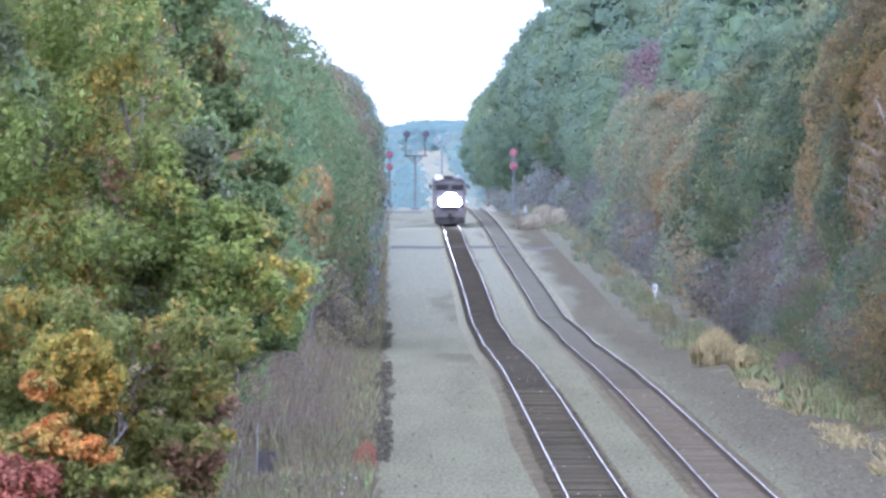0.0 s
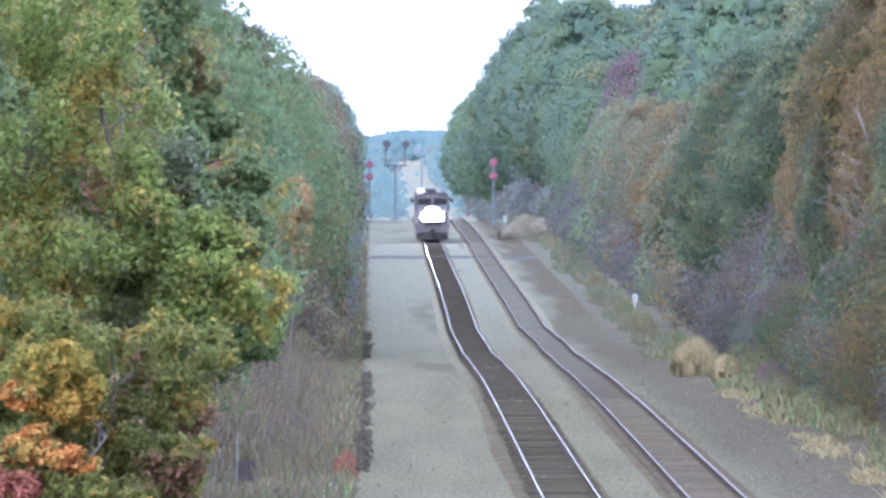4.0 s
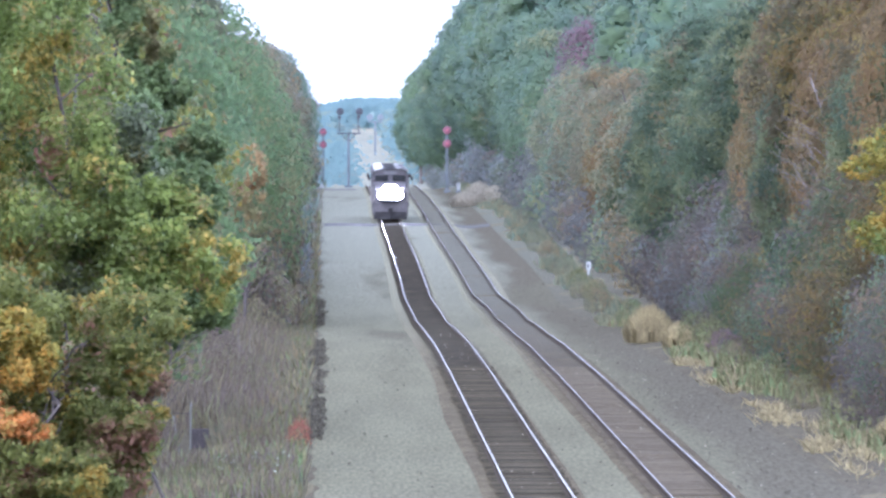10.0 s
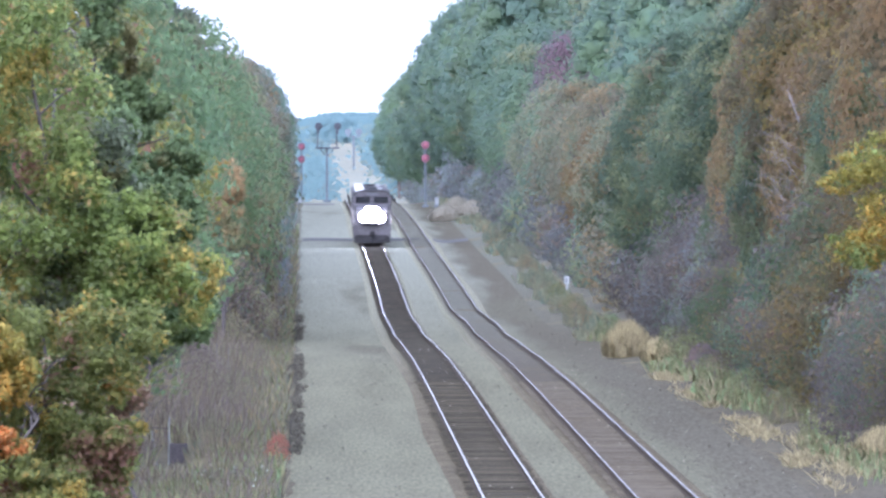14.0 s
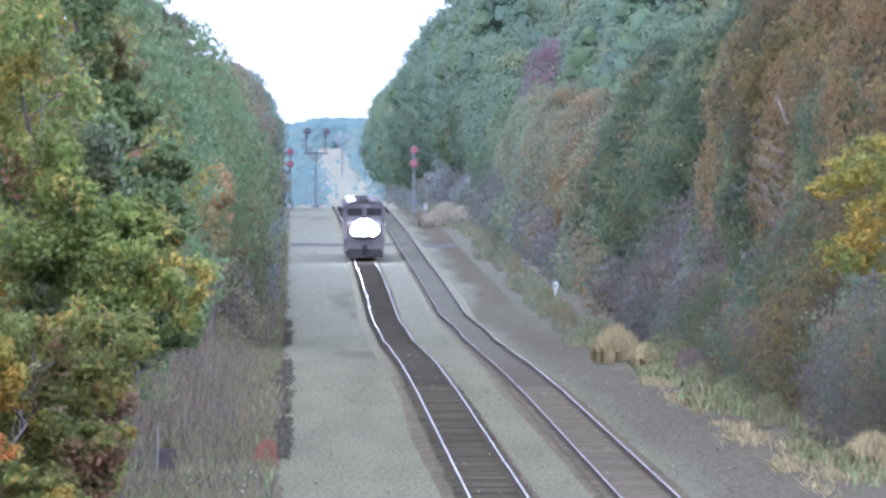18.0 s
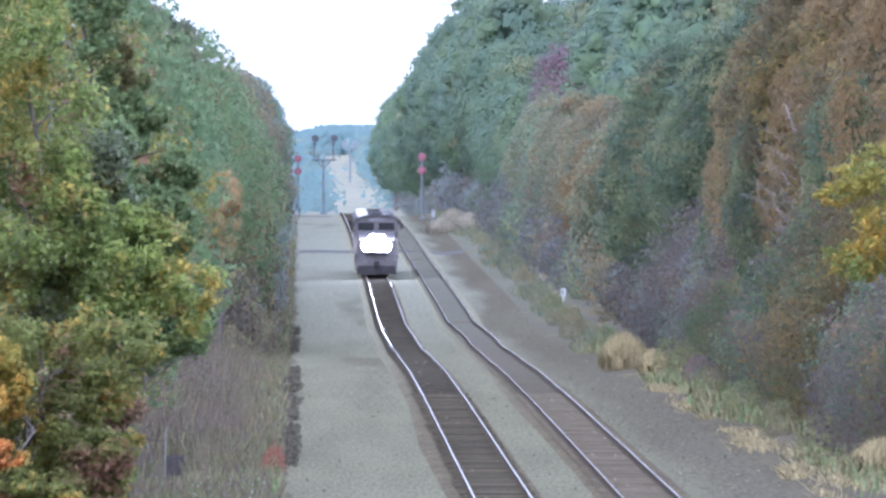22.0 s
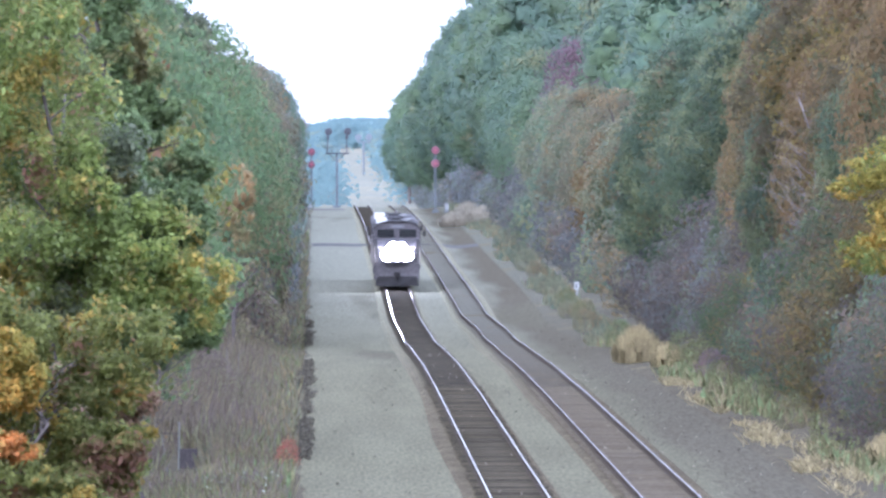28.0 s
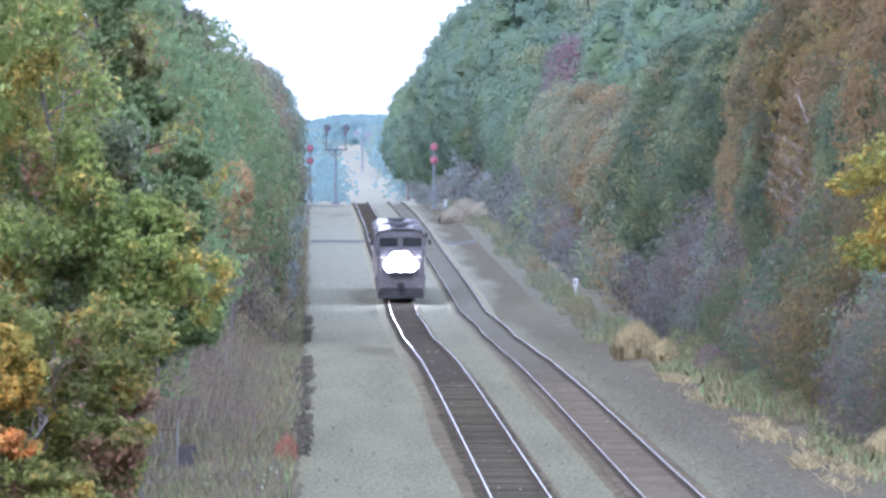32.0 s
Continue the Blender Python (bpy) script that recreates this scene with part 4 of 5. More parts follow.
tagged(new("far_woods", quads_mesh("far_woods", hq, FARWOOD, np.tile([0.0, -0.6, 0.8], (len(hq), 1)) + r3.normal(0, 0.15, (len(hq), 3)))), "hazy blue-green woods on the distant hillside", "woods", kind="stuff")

# stones and scraps lying about on the gravel
n = 210
sx = np.concatenate([r3.uniform(0.0, 3.6, 34), r3.uniform(6.6, 7.7, 30), r3.uniform(10.4, 14.2, 146)])
sy = 290 + 420 * r3.random(n) ** 1.5
c = np.stack([sx, sy, ground_z(sx, sy) + 0.04], 1)
sq = [leaf_quads(r3, c + r3.normal(0, 0.025, (n, 3)), np.tile([0, -0.7, 0.7], (n, 1)), 0.058, slim=0.7) for _ in range(4)]
tagged(new("scattered_stones", quads_mesh("scattered_stones", np.concatenate(sq), CLOD)), "dark stones and scraps scattered on the gravel", "stones", kind="stuff")
n = 110
sx = np.concatenate([r3.uniform(4.6, 6.0, 30), r3.uniform(8.5, 9.9, 20), r3.uniform(10.4, 14.2, 60)])
sy = 288 + 260 * r3.random(n) ** 1.5
c = np.stack([sx, sy, ground_z(sx, sy) + np.where(sx < 10, 0.15, 0.04)], 1)
sq = [leaf_quads(r3, c + r3.normal(0, 0.02, (n, 3)), np.tile([0, -0.7, 0.7], (n, 1)), 0.04, slim=0.9) for _ in range(2)]
tagged(new("pale_stones", quads_mesh("pale_stones", np.concatenate(sq), STRAW)), "pale stones and chips strewn on the track and dirt", "stones", kind="stuff")


# ---------------------------------------------------------------- near trees on the left
def near_tree(seed, x, y, lobes, leaves, size, mat, label, trunk_top, trunk=0.16, limbs=14):
    """A tree close to the bridge, its crown in lobes round the given centres (x, y, z above ground, rx, rz)."""
    rnd = np.random.default_rng(seed)
    base = new("deciduous_tree")
    base.matrix_basis = pose(x, y, float(ground_z(x, y)))
    tagged(base, label, "tree", "lineside trees")
    me, _ = wood("trunk", rnd, trunk_top, trunk, limbs, min(2.0, trunk_top * 0.17), base=0.3, twigs=3)
    child("trunk", me, base)
    fine = []
    for lx, ly, lz, rx, rz in lobes:
        for _ in range(20):
            d = rnd.normal(0, 1, 3)
            d /= np.linalg.norm(d)
            fine.append((lx + d[0] * rx * 0.85, ly - 0.5 + d[1] * rx * 1.4, lz + d[2] * rz * 0.9, rx * rnd.uniform(0.22, 0.48), rz * rnd.uniform(0.3, 0.6)))
    q, nrm = crown_quads(rnd, fine, int(leaves * 1.15), size * 1.2, shell=0.5, flutter=0.6, ruffle=0.7)
    child("crown", quads_mesh("crown", q, mat, nrm), base)
    return base


near_tree(1, -5.0, 216, [(-2.2, 0, 13.0, 1.6, 1.4), (-0.7, 0, 12.2, 1.2, 1.1), (0.0, 0, 10.6, 1.4, 1.1), (-1.9, 0, 10.2, 1.6, 1.4), (1.0, 0, 9.2, 1.1, 0.9), (-0.6, 0, 8.6, 1.5, 1.1), (1.7, 0, 8.0, 1.1, 0.8),
          (2.7, 0, 7.35, 0.8, 0.5), (0.8, 0, 7.4, 1.2, 0.9), (2.3, 0, 6.65, 0.8, 0.6), (-2.2, 0, 8.0, 1.5, 1.2), (-1.2, 0, 7.0, 1.3, 0.9), (-3.6, 0, 9.0, 1.5, 2.0), (-3.8, 0, 12.0, 1.5, 2.0)],
          74000, 0.128, GREEN, "leafy bright green oak crowding the side of the line", 11.5, trunk=0.1)
near_tree(2, -5.2, 262, [(0.5, 0, 13.4, 0.6, 0.55), (0.7, 0, 12.3, 0.6, 0.45), (1.1, 0, 11.5, 0.6, 0.45), (1.6, 0, 10.9, 0.5, 0.35), (0.9, 0, 10.5, 0.7, 0.6), (2.3, 0, 9.5, 0.55, 0.4), (2.3, 0, 8.2, 0.6, 0.45),
          (1.2, 0, 8.8, 0.9, 0.7), (0.3, 0, 9.6, 0.9, 0.8), (1.0, 0, 7.8, 1.0, 0.7), (-0.6, 0, 11.4, 0.8, 0.7)],
          30000, 0.165, DEEP, "dark green oak with drooping leaves and open branches", 14.0)
near_tree(10, -4.8, 224, [(0.9, 0, 10.0, 0.7, 0.5), (-1.4, 0, 9.3, 0.8, 0.5), (1.5, 0, 7.5, 0.9, 0.5), (2.4, 0, 6.5, 0.8, 0.5), (-0.2, 0, 7.9, 0.9, 0.5), (-2.4, 0, 6.8, 1.0, 0.6), (0.9, 0, 6.4, 0.9, 0.5), (1.7, 0, 5.9, 0.6, 0.4), (-2.8, 0, 11.0, 1.0, 0.7)],
          15000, 0.18, DEEP, "shaded dark green oak behind the bright one", 11.0, trunk=0.1)
near_tree(15, -4.2, 217, [(1.5, 0, 8.9, 0.5, 0.32), (1.0, 0, 8.3, 0.55, 0.36), (1.75, 0, 8.25, 0.4, 0.28), (0.2, 0, 8.5, 0.5, 0.35), (0.5, 0, 9.2, 0.45, 0.32), (-0.6, 0, 7.7, 0.5, 0.3), (1.6, 0, 7.3, 0.4, 0.26), (0.9, 0, 7.5, 0.4, 0.28)],
          9000, 0.15, DEEP, "dark blue-green oak with drooping leaf clusters", 8.8, trunk=0.05, limbs=10)
near_tree(3, -4.9, 206, [(1.3, 0, 6.4, 0.9, 0.7), (0.3, 0, 6.1, 1.0, 0.7), (1.2, 0, 5.5, 0.7, 0.5), (-0.9, 0, 6.6, 0.9, 0.7), (-0.2, 0, 4.9, 1.0, 0.7), (1.2, 0, 4.5, 0.8, 0.5), (0.6, 0, 3.8, 1.0, 0.6), (0.9, 0, 3.3, 0.8, 0.5), (-0.6, 0, 3.2, 1.0, 0.6), (-1.6, 0, 4.2, 0.9, 0.6), (-1.2, 0, 5.4, 1.0, 0.7), (-2.2, 0, 6.4, 1.0, 0.9)],
          44000, 0.118, OLIVE, "olive and yellowing oak sapling below the tall trees", 6.0, trunk=0.09)
near_tree(4, -6.0, 203, [(0.3, 0, 4.65, 0.5, 0.25), (0.75, 0, 4.5, 0.35, 0.2), (-0.3, 0, 4.75, 0.5, 0.25), (-0.35, 0, 5.75, 0.3, 0.22), (0.0, 0, 5.0, 0.3, 0.2)],
          7000, 0.112, ORANGE, "orange-leaved maple sapling below the oak", 4.6, trunk=0.035)
near_tree(14, -5.7, 203.5, [(0.2, 0, 6.3, 0.45, 0.35), (0.45, 0, 5.9, 0.4, 0.35), (-0.1, 0, 5.8, 0.5, 0.4), (0.3, 0, 5.5, 0.4, 0.3), (-0.5, 0, 6.2, 0.45, 0.35)],
          7500, 0.112, YELLOW, "golden-yellow maple sapling below the oak", 5.8, trunk=0.035)
near_tree(5, -6.6, 202, [(0.1, 0, 4.1, 0.55, 0.4), (-0.6, 0, 3.9, 0.7, 0.5)], 5000, 0.14, RED, "crimson-leaved shrub at the foot of the bank", 4.0, trunk=0.05)
near_tree(6, -5.4, 207, [(-0.3, 0, 6.5, 0.6, 0.45), (0.1, 0, 6.1, 0.5, 0.4), (-0.6, 0, 5.9, 0.6, 0.4)], 7000, 0.115, YELLOW, "yellow-leaved sapling below the oak", 6.2, trunk=0.06)
near_tree(7, -4.2, 208, [(0.0, 0, 4.4, 0.8, 0.5), (0.5, 0, 4.3, 0.7, 0.45), (-0.8, 0, 4.0, 1.0, 0.6), (-1.8, 0, 4.0, 1.0, 0.7), (-2.8, 0, 4.6, 1.0, 0.9), (0.1, 0, 3.4, 0.9, 0.5)],
          24000, 0.12, GREEN, "green sapling low on the bank", 4.4, trunk=0.06)
near_tree(8, -6.5, 440, [(0, 0, 15.2, 1.6, 1.0), (1.4, 0, 14.2, 1.2, 0.9), (-1.4, 0, 13.6, 1.4, 1.0), (0.4, 0, 12.2, 1.4, 1.0)], 18000, 0.15, LACY, "tall lacy yellow-green tree", 15.5, trunk=0.2)
near_tree(11, -4.6, 212, [(0.3, 0, 5.2, 0.9, 0.6), (0.8, 0, 5.3, 0.8, 0.6), (-0.8, 0, 5.0, 0.9, 0.7), (0.5, 0, 4.4, 0.8, 0.6), (-0.4, 0, 4.0, 1.0, 0.7), (0.9, 0, 4.2, 0.6, 0.6), (-0.2, 0, 3.2, 1.0, 0.7), (-1.6, 0, 3.6, 1.0, 0.8)],
          34000, 0.12, RUSSET, "russet-brown shrub under the oak saplings", 5.0, trunk=0.06)
near_tree(12, -5.9, 203, [(0.0, 0, 3.4, 0.8, 0.5), (-0.8, 0, 3.8, 0.8, 0.5), (0.9, 0, 3.2, 0.8, 0.5), (-0.4, 0, 4.4, 0.7, 0.4), (0.5, 0, 4.0, 0.7, 0.4), (1.5, 0, 3.6, 0.7, 0.4), (0.2, 0, 2.6, 1.0, 0.5), (1.3, 0, 2.6, 0.9, 0.5)],
          22000, 0.115, OLIVE, "yellow-green oak seedling at the foot of the bank", 4.0, trunk=0.05)
near_tree(13, -3.95, 535, [(0.0, 0, 8.4, 1.0, 1.1), (0.5, 0, 7.2, 0.9, 0.9), (-0.5, 0, 7.0, 0.8, 0.8), (0.2, 0, 6.0, 0.7, 0.7)], 4600, 0.15, PEACH,
          "faded orange-leaved sapling at the wood's edge", 8.0, trunk=0.08)
# yellow tree at the verge
near_tree(9, 17.6, 309, [(-1.5, 0, 8.5, 1.2, 0.65), (-0.5, 0, 8.2, 1.2, 0.8), (-2.5, 0, 8.2, 0.8, 0.4), (-3.0, 0, 7.8, 0.6, 0.3), (-1.2, 0, 6.2, 1.4, 0.7), (-2.3, 0, 5.9, 0.9, 0.45), (-2.8, 0, 6.2, 0.6, 0.25), (-1.6, 0, 7.2, 1.0, 0.45), (-0.5, 0, 5.4, 1.1, 0.6), (0.6, 0, 8.5, 1.2, 0.9), (0.8, 0, 6.2, 1.2, 0.9)],
          19000, 0.11, YELLOW, "golden-yellow autumn tree reaching over the verge", 9.5, trunk=0.13)

# a dead tree with pale bare branches
dead = new("dead_tree")
dead.matrix_basis = pose(18.2, 415, float(ground_z(18.2, 415)))
tagged(dead, "leafless dead tree with pale bare branches", "tree", "lineside trees")
me, _ = wood("trunk", np.random.default_rng(5), 10.6, 0.028, 30, 2.2, base=0.45, twigs=12, thin=0.32)
me.materials.clear()
me.materials.append(PALE_BARK)
child("trunk", me, dead)

# a leafless shrub reaching out of the saplings over the brush
bare = new("bare_shrub")
bare.matrix_basis = pose(-3.2, 216, float(ground_z(-3.2, 216)))
tagged(bare, "leafless dark-twigged shrub beside the oak saplings", "shrub", "lineside trees")
me, _ = wood("trunk", np.random.default_rng(15), 6.4, 0.035, 16, 1.1, base=0.62, twigs=7, thin=0.5)
child("trunk", me, bare)

# ---------------------------------------------------------------- signals and lineside things


def disc(bm, x, y, z, r, depth=0.08, sides=20):
    rod_bm(bm, (x, y - depth / 2, z), (x, y + depth / 2, z), r, sides)


def signal_head(parent, x, z, back, lens=None):
    bm = bmesh.new()
    disc(bm, x, 0, z, 0.44)
    head = part("signal_head", bm, back, parent)
    bm = bmesh.new()
    disc(bm, x, 0.22, z, 0.2, 0.36, 12)
    part("lamp_case", bm, SIGNAL_BLACK, head)
    bm = bmesh.new()
    rod_bm(bm, (x, -0.04, z + 0.02), (x, -0.34, z - 0.02), 0.15, 12, 0.17)
    part("hood", bm, SIGNAL_BLACK, head)
    if lens:
        bm = bmesh.new()
        disc(bm, x, -0.36, z, 0.13, 0.02, 12)
        part("lens", bm, lens, head, "lit red lens")


def mast_signal(x, y, heads, height, label, back, lens):
    s = new("signal_mast")
    s.matrix_basis = pose(x, y, float(ground_z(x, y)))
    tagged(s, label, "railway signal", "signals")
    box_part("base", (-0.35, 0.35, -0.35, 0.35, -0.3, 0.25), SIGNAL_POLE, s)
    rod_part("mast", (0, 0.1, 0.2), (0, 0.1, height), 0.085, SIGNAL_POLE, s)
    for h in heads:
        signal_head(s, 0, h, back, lens)
    bm = bmesh.new()
    for side in (-0.16, 0.16):
        rod_bm(bm, (side, 0.3, 0.3), (side, 0.3, height - 0.6), 0.02, 5)
    for k in range(int(height / 0.4)):
        rod_bm(bm, (-0.16, 0.3, 0.5 + 0.36 * k), (0.16, 0.3, 0.5 + 0.36 * k), 0.015, 5)
    part("ladder", bm, SIGNAL_POLE, s)
    return s


mast_signal(-0.4, 1333, (5.15, 6.65), 7.0, "short mast signal with two round reddish heads", SIGNAL_RED, RED_LAMP)
mast_signal(12.8, 1200, (5.2, 6.6), 7.0, "mast signal with two round heads lit red", SIGNAL_RED, RED_LAMP)

bracket = new("bracket_signal")
bracket.matrix_basis = pose(2.6, 1333, float(ground_z(2.6, 1333)))
tagged(bracket, "tall bracket signal mast with two dark round heads", "railway signal", "signals")
box_part("base", (-0.45, 0.45, -0.45, 0.45, -0.4, 0.3), SIGNAL_POLE, bracket)
rod_part("mast", (0, 0, 0.2), (0, 0, 6.45), 0.16, SIGNAL_POLE, bracket, r2=0.13)
box_part("bracket_arm", (-1.35, 1.45, -0.3, 0.3, 6.35, 6.52), SIGNAL_BLACK, bracket)
for sx in (-1.1, 1.15):
    rod_part("head_mast", (sx, 0.1, 6.5), (sx, 0.1, 9.3), 0.07, SIGNAL_BLACK, bracket)
    signal_head(bracket, sx + 0.12, 9.0, SIGNAL_BLACK)
    bm = bmesh.new()
    box_bm(bm, sx - 0.14, sx + 0.22, 0.0, 0.3, 8.15, 8.5, 0.02)
    part("junction_box", bm, SIGNAL_BLACK, bracket)
bm = bmesh.new()
for z in (6.85, 7.25):
    rod_bm(bm, (-1.3, -0.28, z), (1.4, -0.28, z), 0.02, 5)
    rod_bm(bm, (-1.3, 0.28, z), (1.4, 0.28, z), 0.02, 5)
for k in range(5):
    rod_bm(bm, (-1.3 + 0.675 * k, 0.28, 6.5), (-1.3 + 0.675 * k, 0.28, 7.25), 0.02, 5)
part("platform_rail", bm, SIGNAL_POLE, bracket)
bm = bmesh.new()
rod_bm(bm, (-0.9, 0, 6.4), (0, 0, 5.4), 0.05, 6)
rod_bm(bm, (0.9, 0, 6.4), (0, 0, 5.4), 0.05, 6)
part("bracket_brace", bm, SIGNAL_POLE, bracket)

far_signal = new("distant_signal")
far_signal.matrix_basis = pose(11.0, 2550, float(ground_z(11.0, 2550)))
tagged(far_signal, "distant bracket signal on the far slope", "railway signal", "signals")
rod_part("mast", (0, 0, -0.2), (0, 0, 7.6), 0.22, SIGNAL_POLE, far_signal)
box_part("bracket_arm", (-1.6, 1.6, -0.2, 0.2, 7.4, 7.7), SIGNAL_POLE, far_signal)
for sx in (-1.2, 1.2):
    bm = bmesh.new()
    disc(bm, sx, 0, 8.6, 0.75)
    part("signal_head", bm, SIGNAL_POLE, far_signal)
    rod_part("head_mast", (sx, 0.1, 7.6), (sx, 0.1, 8.6), 0.1, SIGNAL_POLE, far_signal)


def cabinet(x, y, w, h, label):
    c = new("relay_cabinet")
    c.matrix_basis = pose(x, y, float(ground_z(x, y)))
    tagged(c, label, "cabinet", "relay cabinets")
    box_part("plinth", (-w / 2 - 0.05, w / 2 + 0.05, -0.45, 0.45, -0.25, 0.2), SIGNAL_POLE, c)
    box_part("body", (-w / 2, w / 2, -0.4, 0.4, 0.2, h), CABINET, c)
    box_part("roof", (-w / 2 - 0.06, w / 2 + 0.06, -0.48, 0.48, h, h + 0.08), CABINET, c)
    box_part("door", (-w / 2 + 0.06, w / 2 - 0.06, -0.43, -0.40, 0.3, h - 0.08), CABINET, c, bevel=0.008)
    return c


cabinet(-0.6, 1312, 0.7, 0.6, "low silver relay cabinet at the foot of the signal")
cabinet(13.9, 1190, 0.4, 0.9, "narrow silver relay cabinet in the grass")

post = new("white_marker_post")
post.matrix_basis = pose(16.0, 690, float(ground_z(16.0, 690)))
tagged(post, "white marker post with a small board on the verge", "marker post")
box_part("post", (-0.07, 0.07, -0.06, 0.06, -0.3, 1.25), SIGN_WHITE, post, bevel=0.015)
box_part("board", (-0.15, 0.15, -0.11, -0.075, 0.8, 1.28), SIGN_WHITE, post, bevel=0.01)
bm = bmesh.new()
box_bm(bm, -0.07, 0.02, -0.118, -0.112, 0.9, 1.16)
part("letter_bar", bm, SIGNAL_BLACK, post)

pole = new("telegraph_stake")
pole.matrix_basis = pose(-4.17, 346, float(ground_z(-4.17, 346)) - 0.1)
tagged(pole, "pale steel stake with a dark box in the weeds", "stake")
rod_part("stake", (0, 0, -0.3), (0.02, 0, 1.55), 0.015, CABINET, pole)
rod_part("leaning_stake", (-0.3, 0.2, -0.3), (-0.52, 0.2, 1.1), 0.012, CABINET, pole)
rod_part("crossbar", (0.02, 0.01, 1.17), (-0.55, 0.15, 1.2), 0.012, BOX_PAINT, pole)
box_part("box", (0.04, 0.58, -0.15, 0.15, 0.12, 0.72), BOX_PAINT, pole, bevel=0.02)
rod_part("box_leg", (0.34, 0, -0.3), (0.34, 0, 0.35), 0.04, BOX_PAINT, pole)
bm = bmesh.new()
last = None
for k in range(9):
    q = (0.56 + 0.22 * k, 0, 0.22 - 0.1 * math.sin(k / 8 * math.pi))
    if last:
        rod_bm(bm, last, q, 0.014, 5)
    last = q
part("cable", bm, BOX_PAINT, pole)
for k, (x, y, h) in enumerate(((-3.35, 440, 2.0), (-3.1, 452, 1.6), (-1.6, 560, 1.2))):
    bm = bmesh.new()
    rod_bm(bm, (0, 0, -0.3), (0.05, 0, h), 0.03, 6, 0.015)
    stick = part("dead_stalk", bm, PALE_BARK, None)
    stick.matrix_basis = pose(x, y, float(ground_z(x, y)), 0, 4 * (k - 1), 0)
    tagged(stick, "pale upright dead stalk in the brush", "stalk", "dead stalks")


# ---------------------------------------------------------------- locomotives
def sweep_bm(bm, outline, y0, y1, inset0=1.0):
    """A shell of constant section (x, z) between y0 and y1; inset0 narrows the front end."""
    a = [bm.verts.new((x * inset0, y0, z)) for x, z in outline]
    b = [bm.verts.new((x, y1, z)) for x, z in outline]
    n = len(outline)
    for i in range(n):
        bm.faces.new((a[i], a[(i + 1) % n], b[(i + 1) % n], b[i]))
    bm.faces.new(a[::-1])
    bm.faces.new(b)


def locomotive(label):
    """A wide-nosed six-axle diesel; its front coupler is at the origin, its length along +y."""
    L = new("locomotive")
    tagged(L, label, "locomotive", "locomotives")
    box_part("underframe", (-1.5, 1.5, 0.7, 20.6, 1.15, 1.55), LOCO_BLACK, L, bevel=0.04)
    box_part("pilot", (-1.45, 1.45, 0.45, 0.75, 0.5, 1.6), LOCO_PAINT, L, bevel=0.04)
    bm = bmesh.new()
    vs = [(-1.42, 0.42, 0.12), (0, 0.0, 0.12), (1.42, 0.42, 0.12), (-1.3, 0.46, 0.75), (0, 0.3, 0.75), (1.3, 0.46, 0.75),
          (-1.42, 0.6, 0.12), (1.42, 0.6, 0.12), (-1.3, 0.6, 0.75), (1.3, 0.6, 0.75)]
    v = [bm.verts.new(q) for q in vs]
    for f in ((0, 1, 4, 3), (1, 2, 5, 4), (3, 4, 5, 9, 8), (0, 3, 8, 6), (2, 7, 9, 5), (6, 8, 9, 7), (0, 6, 7, 2, 1)):
        bm.faces.new([v[i] for i in f])
    part("snow_plough", bm, LOCO_BLACK, L, "black steel snow plough")
    bm = bmesh.new()
    box_bm(bm, -0.12, 0.12, -0.35, 0.5, 0.78, 1.0, 0.03)
    box_bm(bm, -0.2, 0.2, -0.5, -0.2, 0.72, 1.06, 0.05)
    part("coupler", bm, LOCO_BLACK, L)
    box_part("anticlimber", (-0.75, 0.75, 0.2, 0.5, 1.45, 1.62), LOCO_BLACK, L)
    for sx in (-1, 1):
        bm = bmesh.new()
        for k in range(4):
            box_bm(bm, sx * 1.3 - 0.2, sx * 1.3 + 0.2, 0.72 + 0.06 * k, 1.0 + 0.06 * k, 0.4 + 0.3 * k, 0.44 + 0.3 * k)
        part("step_ladder", bm, LOCO_BLACK, L)
        bm = bmesh.new()
        rod_bm(bm, (sx * 1.45, 0.6, 1.5), (sx * 1.45, 0.6, 2.6), 0.025, 6)
        rod_bm(bm, (sx * 1.45, 0.6, 2.6), (sx * 0.5, 0.5, 2.6), 0.025, 6)
        rod_bm(bm, (sx * 0.5, 0.5, 2.6), (sx * 0.5, 0.5, 1.5), 0.025, 6)
        part("front_handrail", bm, STRIPE, L)
        bm = bmesh.new()
        for k in range(12):
            rod_bm(bm, (sx * 1.48, 5.6 + 1.25 * k, 1.5), (sx * 1.48, 5.6 + 1.25 * k, 2.5), 0.02, 5)
        rod_bm(bm, (sx * 1.48, 5.6, 2.5), (sx * 1.48, 19.4, 2.5), 0.022, 5)
        part("side_handrail", bm, STRIPE, L)
        box_part("sill_stripe", (sx * 1.51 - 0.008, sx * 1.51 + 0.008, 0.8, 20.5, 1.36, 1.5), STRIPE, L, bevel=0)
    # nose with a sloping top
    bm = bmesh.new()
    prof = [(0.95, 1.55), (0.95, 2.75), (1.25, 3.02), (2.7, 3.2), (2.7, 1.55)]
    for s in (-1, 1):
        prof_v = [bm.verts.new((s * (1.28 if y < 2 else 1.5), y, z)) for y, z in prof]
        bm.faces.new(prof_v if s < 0 else prof_v[::-1])
    bm.verts.ensure_lookup_table()
    for i in range(5):
        bm.faces.new((bm.verts[i], bm.verts[5 + i], bm.verts[5 + (i + 1) % 5], bm.verts[(i + 1) % 5]))
    bmesh.ops.bevel(bm, geom=bm.edges[:], offset=0.07, segments=2, affect="EDGES")
